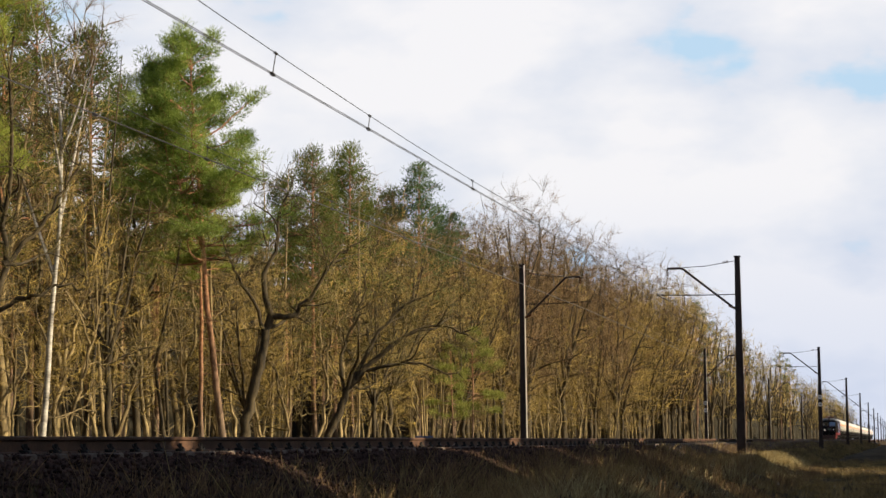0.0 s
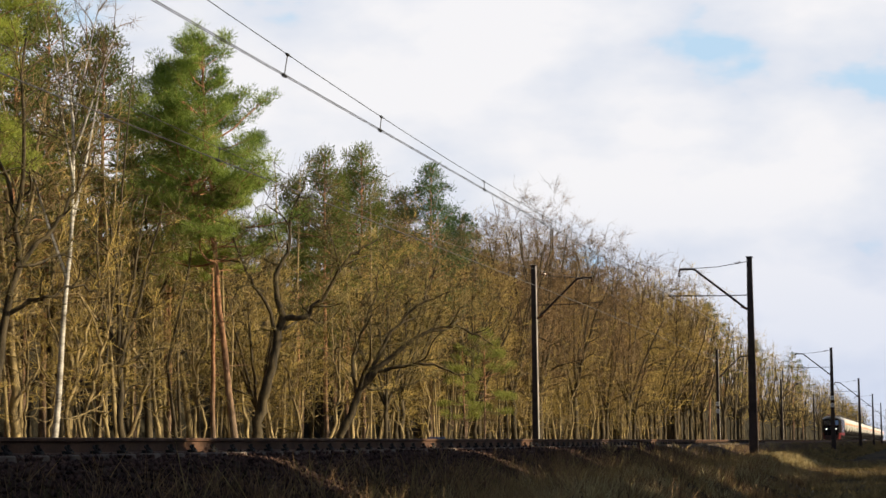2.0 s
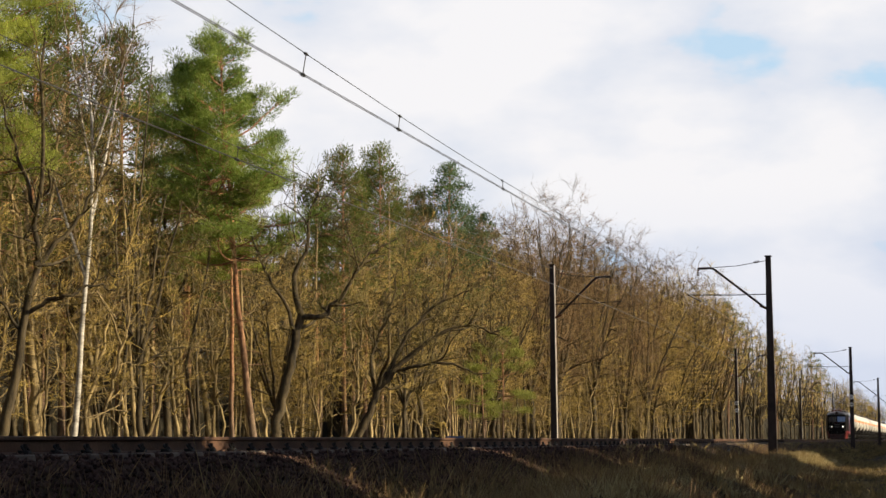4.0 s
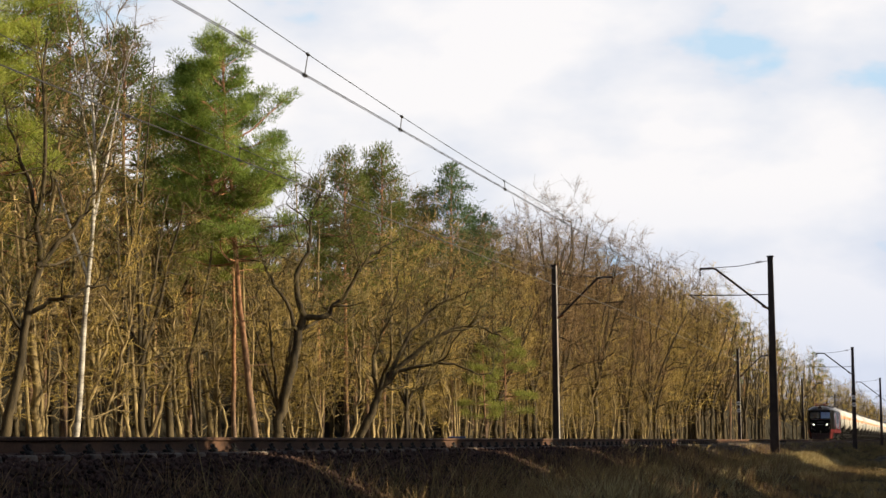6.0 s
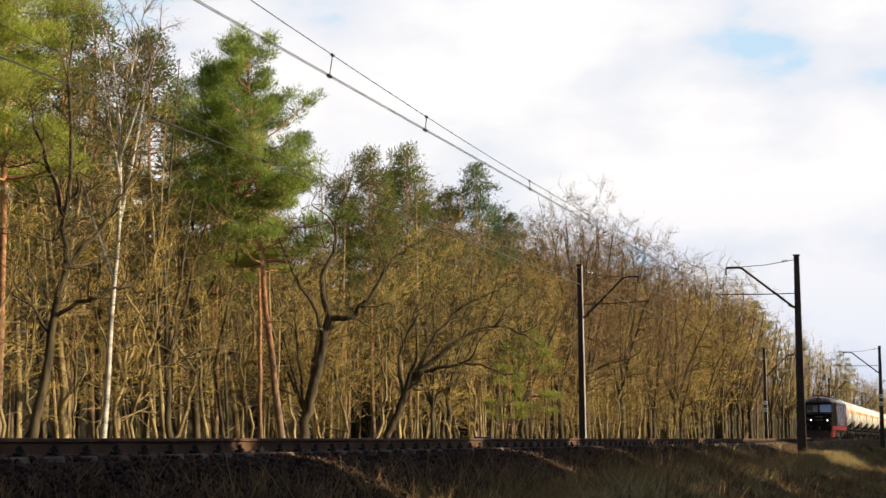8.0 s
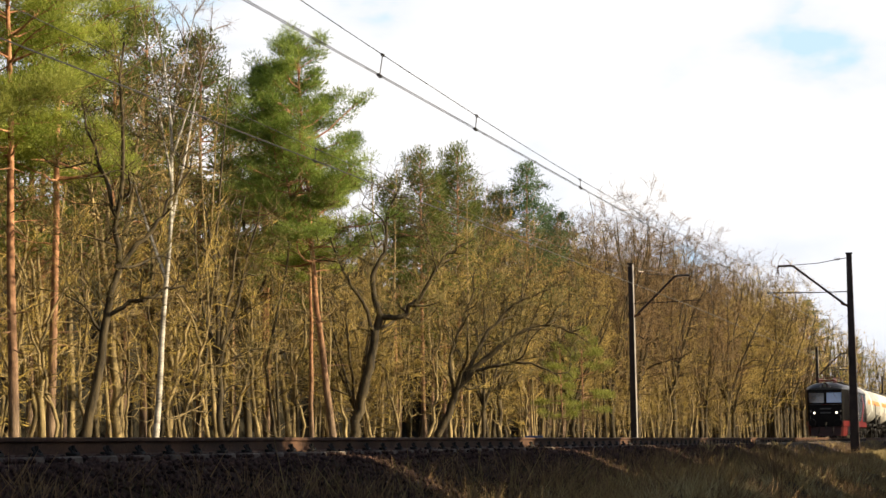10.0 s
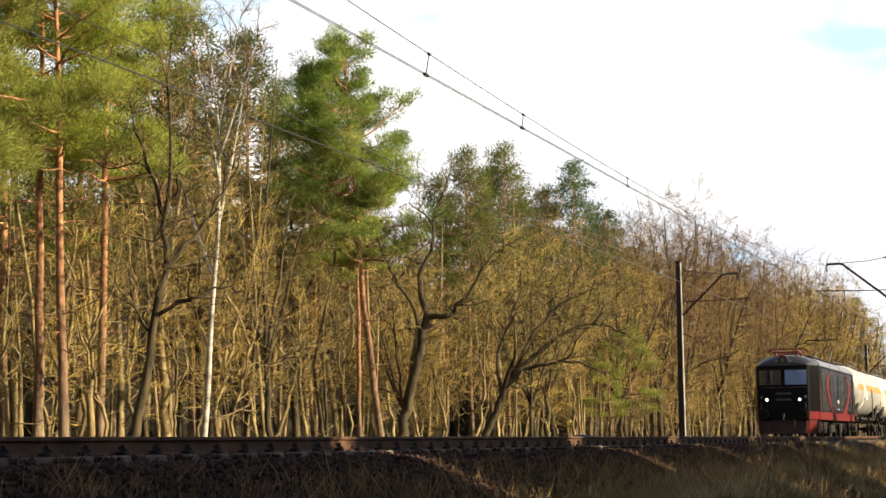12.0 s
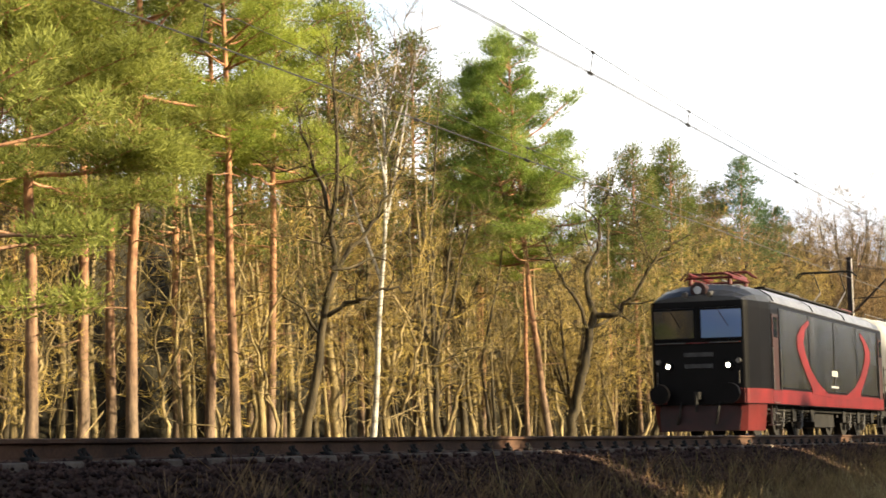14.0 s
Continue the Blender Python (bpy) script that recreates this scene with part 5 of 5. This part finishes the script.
        for q in (-2.2, 0, 2.2):
            wheels.append(wheelset(loco, cx + q, 0.61))
    for s in (-1, 1):
        for x in (1.80, L_BODY - 1.80):
            bm = bmesh.new()
            for z in (0.3, 0.58, 0.85):
                cube(bm, (x, s * 1.40, z), (0.5, 0.2, 0.03))
            for q in (-0.25, 0.25):
                cube(bm, (x + q, s * 1.40, 0.57), (0.03, 0.04, 0.6))
            part("step", bm, M_STEEL, loco, "steel cab steps")
    # roof gear
    for s in (-1, 1):
        bm = bmesh.new()
        cube(bm, (L_BODY / 2, s * 0.78, 3.84), (11.5, 0.28, 0.04))
        part("walkway", bm, M_UNDER, loco)
        for x0, x1 in ((1.9, 6.3), (6.6, 10.7), (11.0, 15.4)):
            rings = [[(x, s * 1.475, 3.33), (x, s * 1.375, 3.525), (x, s * 1.10, 3.70), (x, s * 1.07, 3.67), (x, s * 1.34, 3.49), (x, s * 1.44, 3.31)] for x in (x0, x1)]
            part("roof_panel", loft(rings), M_ROOFLIGHT, loco, "pale grey roof edge panel")
    for x in (4.6, 5.9, 7.2, 9.4, 10.8, 12.0):
        bm = bmesh.new()
        for k in range(4):
            cyl(bm, (x, 0.35, 3.86 + 0.06 * k), (x, 0.35, 3.90 + 0.06 * k), 0.09, 10, 0.05)
        part("roof_insulator", bm, M_INSUL, loco)
    g = Geo()
    g.tube([(3.8, 0.35, 4.13), (13.4, 0.35, 4.13)], [0.02, 0.02], 6)
    gpart("busbar", g, M_STEEL, loco)
    bm = bmesh.new()
    cube(bm, (8.3, 0, 3.92), (1.6, 1.1, 0.2))
    part("roof_box", bm, M_ROOF, loco, bevel=0.03)
    pantograph(loco, 2.1, 0.0)
    pantograph(loco, L_BODY - 2.4, 1.0)
    return loco, wheels


def pantograph(loco, x, up):
    pan = new("pantograph")
    pan.parent = loco
    pan.location = (x, 0, 3.86)
    pan["label"] = "raised red and grey pantograph" if up else "folded red pantograph"
    g = Geo()
    for s in (-1, 1):
        g.tube([(-0.95, s * 0.55, 0.12), (0.95, s * 0.55, 0.12)], [0.035, 0.035], 6)
    for e in (-0.9, 0.9):
        g.tube([(e, -0.6, 0.12), (e, 0.6, 0.12)], [0.035, 0.035], 6)
    for s in (-1, 1):
        for e in (-0.8, 0.8):
            g.tube([(e, s * 0.5, -0.05), (e, s * 0.5, 0.12)], [0.07, 0.05], 8)
    gpart("base_frame", g, M_DKRED, pan)
    head = 1.36 if up else 0.30
    g = Geo()
    if up:
        for s in (-1, 1):
            g.tube([(-0.8, s * 0.45, 0.15), (0.95, s * 0.4, 0.78)], [0.03, 0.025], 6)
            g.tube([(0.95, s * 0.4, 0.78), (0.0, s * 0.42, head)], [0.022, 0.018], 6)
    else:
        for s in (-1, 1):
            g.tube([(-0.85, s * 0.5, 0.17), (1.15, s * 0.45, 0.22)], [0.032, 0.028], 6)
            g.tube([(1.15, s * 0.45, 0.24), (-0.25, s * 0.42, head)], [0.026, 0.022], 6)
            g.tube([(0.85, s * 0.5, 0.17), (-1.15, s * 0.45, 0.22)], [0.032, 0.028], 6)
    gpart("arm", g, M_STEEL if up else M_DKRED, pan)
    g = Geo()
    for e in (-0.16, 0.16):
        g.tube([(e, -0.95, head - 0.16), (e, -0.78, head), (e, 0.78, head), (e, 0.95, head - 0.16)], [0.025] * 4, 6)
    g.tube([(-0.16, -0.5, head - 0.04), (0.16, -0.5, head - 0.04)], [0.02] * 2, 5)
    g.tube([(-0.16, 0.5, head - 0.04), (0.16, 0.5, head - 0.04)], [0.02] * 2, 5)
    gpart("contact_head", g, M_UNDER if up else M_DKRED, pan)


def wheelset(parent, x, r):
    bm = bmesh.new()
    for s in (-1, 1):
        cyl(bm, (0, s * 0.685, 0), (0, s * 0.82, 0), r, 24, r - 0.006)
        cyl(bm, (0, s * 0.68, 0), (0, s * 0.715, 0), r + 0.028, 24)
        cyl(bm, (0, s * 0.82, 0), (0, s * 0.90, 0), 0.14, 12, 0.11)
        for k in range(5 if r > 0.5 else 2):
            a = k * (1.2566 if r > 0.5 else math.pi)
            cyl(bm, (0.62 * r * math.cos(a), s * 0.80, 0.62 * r * math.sin(a)), (0.62 * r * math.cos(a), s * 0.83, 0.62 * r * math.sin(a)), 0.09, 6)
    cyl(bm, (0, -0.95, 0), (0, 0.95, 0), 0.08, 10)
    w = part("wheelset", bm, M_UNDER, parent, "steel wheels on an axle")
    w.location = (x, 0, r + 0.0)
    return w, x, r


WAGON_LEN = 15.6


def build_wagon(paint, band, label, name="tank_wagon"):
    wagon = tagged(new(name), label, "tank wagon", "tank wagons of the train")
    l = WAGON_LEN
    rings = []
    R, cz = 1.42, 2.62
    for x, k in ((0.75, 0.05), (0.78, 0.45), (0.88, 0.72), (1.05, 0.90), (1.3, 1.0), (l / 2, 1.0), (l - 1.3, 1.0), (l - 1.05, 0.90), (l - 0.88, 0.72), (l - 0.78, 0.45), (l - 0.75, 0.05)):
        rings.append([(x, R * k * math.cos(a), cz + R * k * math.sin(a)) for a in np.arange(28) * 2 * math.pi / 28])
    part("tank", loft(rings), paint, wagon, smooth=True)
    bm = bmesh.new()
    n = 8
    for s in (-1, 1):
        a = [[bm.verts.new((x, s * (R + 0.006) * math.cos(t), cz + (R + 0.006) * math.sin(t))) for t in np.linspace(0.02, 0.26, n)] for x in (1.3, l - 1.3)]
        for k in range(n - 1):
            bm.faces.new([a[0][k], a[1][k], a[1][k + 1], a[0][k + 1]])
    part("stripe", bm, band, wagon, "orange stripe along the tank")
    bm = bmesh.new()
    for s in (-1, 1):
        cube(bm, (l / 2, s * 0.62, 1.06), (l - 1.2, 0.12, 0.26))
        cube(bm, (l / 2, s * 1.15, 1.06), (l - 2.0, 0.06, 0.14))
    for x in (0.6, 3.0, l / 2, l - 3.0, l - 0.6):
        cube(bm, (x, 0, 1.06), (0.14, 2.6, 0.24))
    part("underframe", bm, M_UNDER, wagon, bevel=0.015)
    for x in (2.2, l - 2.2):
        bm = bmesh.new()
        v = [bm.verts.new(p) for p in ((x - 0.5, -1.1, 1.18), (x + 0.5, -1.1, 1.18), (x + 0.5, 1.1, 1.18), (x - 0.5, 1.1, 1.18),
                                       (x - 0.5, -1.25, 2.05), (x + 0.5, -1.25, 2.05), (x + 0.5, 1.25, 2.05), (x - 0.5, 1.25, 2.05))]
        for f in ((0, 1, 2, 3), (4, 7, 6, 5), (0, 4, 5, 1), (1, 5, 6, 2), (2, 6, 7, 3), (3, 7, 4, 0)):
            bm.faces.new([v[k] for k in f])
        part("saddle", bm, M_UNDER, wagon)
    for e, d in ((0.0, -1), (l, 1)):
        for s in (-1, 1):
            bm = bmesh.new()
            cyl(bm, (e - d * 0.6, s * 0.875, 1.06), (e - d * 0.06, s * 0.875, 1.06), 0.09, 10)
            cyl(bm, (e - d * 0.06, s * 0.875, 1.06), (e, s * 0.875, 1.06), 0.23, 16)
            part("buffer", bm, M_UNDER, wagon)
        bm = bmesh.new()
        for s in (-1, 1):
            cyl(bm, (e - d * 0.55, s * 1.2, 1.1), (e - d * 0.55, s * 1.2, 2.2), 0.02, 6)
        cyl(bm, (e - d * 0.55, -1.2, 2.2), (e - d * 0.55, 1.2, 2.2), 0.02, 6)
        cyl(bm, (e - d * 0.55, -1.2, 1.7), (e - d * 0.55, 1.2, 1.7), 0.02, 6)
        part("end_railing", bm, M_STEEL, wagon)
    bm = bmesh.new()
    cube(bm, (l / 2, 0, cz + R + 0.09), (5.0, 0.8, 0.04))
    cyl(bm, (l / 2 - 0.8, 0, cz + R - 0.05), (l / 2 - 0.8, 0, cz + R + 0.22), 0.3, 16)
    for s in (-1, 1):
        cyl(bm, (l / 2 - 2.5, s * 0.42, cz + R + 0.35), (l / 2 + 2.5, s * 0.42, cz + R + 0.35), 0.018, 6)
        for q in (-2.5, 0, 2.5):
            cyl(bm, (l / 2 + q, s * 0.42, cz + R + 0.05), (l / 2 + q, s * 0.42, cz + R + 0.35), 0.018, 6)
    part("walkway", bm, M_STEEL, wagon, "steel roof walkway with manhole")
    for s in (-1, 1):
        bm = bmesh.new()
        for q in (-0.2, 0.2):
            cyl(bm, (l / 2 + q, s * 1.5, 1.0), (l / 2 + q, s * 1.48, 2.7), 0.02, 6)
            cyl(bm, (l / 2 + q, s * 1.48, 2.7), (l / 2 + q, s * 0.5, cz + R + 0.1), 0.02, 6)
        for z in np.arange(1.2, 2.8, 0.3):
            cyl(bm, (l / 2 - 0.2, s * 1.49, z), (l / 2 + 0.2, s * 1.49, z), 0.014, 6)
        part("ladder", bm, M_STEEL, wagon)
        bm = bmesh.new()
        cube(bm, (4.6, s * 1.46, 2.35), (0.9, 0.03, 0.5))
        part("data_plate", bm, M_SIGN, wagon, "white data plate")
    wheels = []
    for cx in (2.3, l - 2.3):
        for s in (-1, 1):
            bm = bmesh.new()
            cube(bm, (cx, s * 1.0, 0.62), (2.5, 0.10, 0.22))
            for q in (-0.9, 0.9):
                cube(bm, (cx + q, s * 1.04, 0.48), (0.34, 0.2, 0.34))
            cube(bm, (cx, s * 1.02, 0.50), (0.6, 0.16, 0.34))
            part("bogie_frame", bm, M_UNDER, wagon, bevel=0.02)
        for q in (-0.9, 0.9):
            wheels.append(wheelset(wagon, cx + q, 0.50))
    return wagon, wheels


loco, loco_wheels = build_loco()
wagon_a, wheels_a = build_wagon(M_TANK, M_ORANGE, "white tank wagon with an orange stripe, streaked with grime")
wagon_b, wheels_b = build_wagon(M_TANKG, M_ORANGE, "grey tank wagon with an orange stripe, streaked with grime")
g = Geo()
turn = np.linspace(0, 2 * math.pi, 33)
for x in (4.1, 4.25, 4.4, 4.55):
    g.tube(np.stack([0 * turn + x, 1.40 * np.cos(turn), 2.62 + 1.40 * np.sin(turn)], -1), [0.075] * 33, 6)
gpart("ring_band", g, M_SIGN, wagon_b, "broad white ring round the tank", smooth=True)
train = [loco, wagon_b, wagon_a]
turning = [(o, x, r) for o, x, r in loco_wheels + wheels_a + wheels_b]
offsets = [0.0, L_BODY + 0.9, L_BODY + 0.9 + WAGON_LEN]
for k in range(2, 28):
    base = wagon_a if k % 5 else wagon_b
    train.append(copy_thing(base, pose(0, 0, 0)))
    offsets.append(L_BODY + 0.9 + WAGON_LEN * k)


# ---- pieces of the near track ----
def near_sleepers():
    sl, clip = sleeper_mesh(), fastener_mesh()
    for k in range(150):
        x = 8.0 + k * SLEEPER_GAP
        o = new("sleeper", sl)
        o.parent = near_track
        o.location = (x, 0, -0.243)
        for s in (-1, 1):
            c = new("rail_clip", clip)
            c.parent = near_track
            c.location = (x, s * 0.7535, 0)
    g = Geo()
    for k in range(150, 500):
        g.box((8.0 + k * SLEEPER_GAP, 0, -0.252), (0.22, 2.48, 0.16))
    ob = gpart("sleepers", g, M_CONC, near_track)
    ob["kind"] = "stuff"
    g = Geo()
    for k in range(500):
        g.box((8.0 + k * SLEEPER_GAP, 0, -0.252), (0.22, 2.48, 0.16))
    ob = gpart("sleepers", g, M_CONC, far_track)
    ob["kind"] = "stuff"


near_sleepers()


def near_stones():
    """Single stones on the nearest stretch of the shoulder."""
    rng = np.random.default_rng(21)
    shapes = []
    octa = np.array([[1, 0, 0], [-1, 0, 0], [0, 1, 0], [0, -1, 0], [0, 0, 1], [0, 0, -1]], float)
    faces = [(0, 2, 4), (2, 1, 4), (1, 3, 4), (3, 0, 4), (2, 0, 5), (1, 2, 5), (3, 1, 5), (0, 3, 5)]
    for _ in range(10):
        g = Geo()
        g.add(octa * rng.uniform(0.55, 1.25, (6, 1)) * 0.034, faces)
        shapes.append(mesh_of("stone", g.arrays(), [M_STONE]))
    for _ in range(290):
        x, y = rng.uniform(8.5, 15.5), rng.uniform(6.0, 7.32)
        z = float(np.interp(y, [5.3, 6.35, 7.05, 7.4], [-1.10, -0.59, -0.265, -0.235]))
        o = new("stone", shapes[rng.integers(10)])
        o.parent = track_bed
        o.location = (x, y, z)
        o.rotation_euler = tuple(rng.uniform(0, 6.28, 3))


near_stones()


# ---- grass and weeds ----
def grass(name, n, xr, yr, hr, w, material, label, seed, clump=5, power=1.0):
    rng = np.random.default_rng(seed)
    m = n // clump
    cx, cy = xr[0] + (xr[1] - xr[0]) * rng.random(m) ** power, rng.uniform(*yr, m)
    hh = rng.uniform(*hr, m)
    spread = 0.07 if clump < 20 else 0.16
    x = np.repeat(cx, clump) + rng.normal(0, spread, m * clump)
    y = np.repeat(cy, clump) + rng.normal(0, spread, m * clump)
    h = np.repeat(hh, clump) * rng.uniform(0.5, 1.1, m * clump)
    z = ground_z(x, y) - 0.02
    p0 = np.stack([x, y, z], -1)
    lean = rng.normal(0, 0.45, (m * clump, 2)) * h[:, None]
    p1 = p0 + np.stack([lean[:, 0], lean[:, 1], h], -1)
    g = Geo()
    g.blades(p0, p1, np.full(len(p0), w), rng)
    tagged(gpart(name, g, material), label, "grass", kind="stuff")


grass("dry_grass", 40000, (22, 120), (-1.0, 5.6), (0.12, 0.38), 0.008, M_DRY, "pale dry winter grass on the bank", 1, 8, 1.2)
grass("green_grass", 12000, (25, 120), (-1.0, 5.4), (0.06, 0.16), 0.008, M_GREEN, "short green grass among dry stalks", 2, 6, 1.2)
grass("dry_grass", 18000, (20, 75), (4.7, 5.9), (0.15, 0.45), 0.008, M_DRY, "golden dry grass at the foot of the bank", 7, 10, 1.0)
grass("dry_grass", 26000, (45, 420), (4.2, 7.2), (0.12, 0.40), 0.014, M_DRY, "dry grass along the far shoulder of the line", 8, 8, 1.3)
grass("green_grass", 14000, (45, 420), (4.2, 7.2), (0.10, 0.25), 0.014, M_GREEN, "short green grass along the far shoulder", 9, 6, 1.3)
grass("dead_weeds", 17000, (11, 110), (4.9, 6.7), (0.12, 0.38), 0.005, M_WEED, "brown dead weeds on the ballast slope", 4, 6, 1.3)


grass("straw_tussocks", 14000, (17, 75), (3.2, 5.7), (0.14, 0.36), 0.009, M_STRAW, "pale straw tussocks on the bank", 14, 60, 1.1)
grass("weed_tussocks", 16000, (16, 75), (2.8, 6.3), (0.2, 0.5), 0.008, M_WEED, "brown dead weed tussocks on the bank", 15, 40, 1.1)
grass("green_weeds", 7000, (12, 48), (4.6, 6.8), (0.10, 0.30), 0.007, M_GREEN, "low green weeds on the ballast slope", 16, 22, 1.1)
grass("brown_weeds", 9000, (11, 60), (5.2, 6.9), (0.15, 0.42), 0.006, M_WEED, "thin reddish brown weeds on the ballast slope", 17, 14, 1.1)
grass("dry_stalks", 1500, (16, 62), (4.8, 6.4), (0.35, 0.75), 0.006, M_DRY, "tall pale dead stalks on the bank", 11, 3, 1.2)
grass("dry_grass", 14000, (68, 92), (4.2, 5.8), (0.12, 0.35), 0.011, M_STRAW, "pale straw on a low ridge beside the line", 12, 9, 1.0)


def motions():
    times = [k * 0.5 for k in range(29)]
    for thing, off in zip(train, offsets):
        walk(thing, [(t, pose(NOSE_AT_END + off + SPEED * (DURATION - t), TRAIN_Y, 0)) for t in times])
    ticks = [k / FPS for k in range(int(DURATION * FPS) + 1)]
    for w, x, r in turning:
        walk(w, [(t, pose(x, 0, r, 0, -math.degrees(SPEED * t / r) % 360, 0)) for t in ticks])


motions()
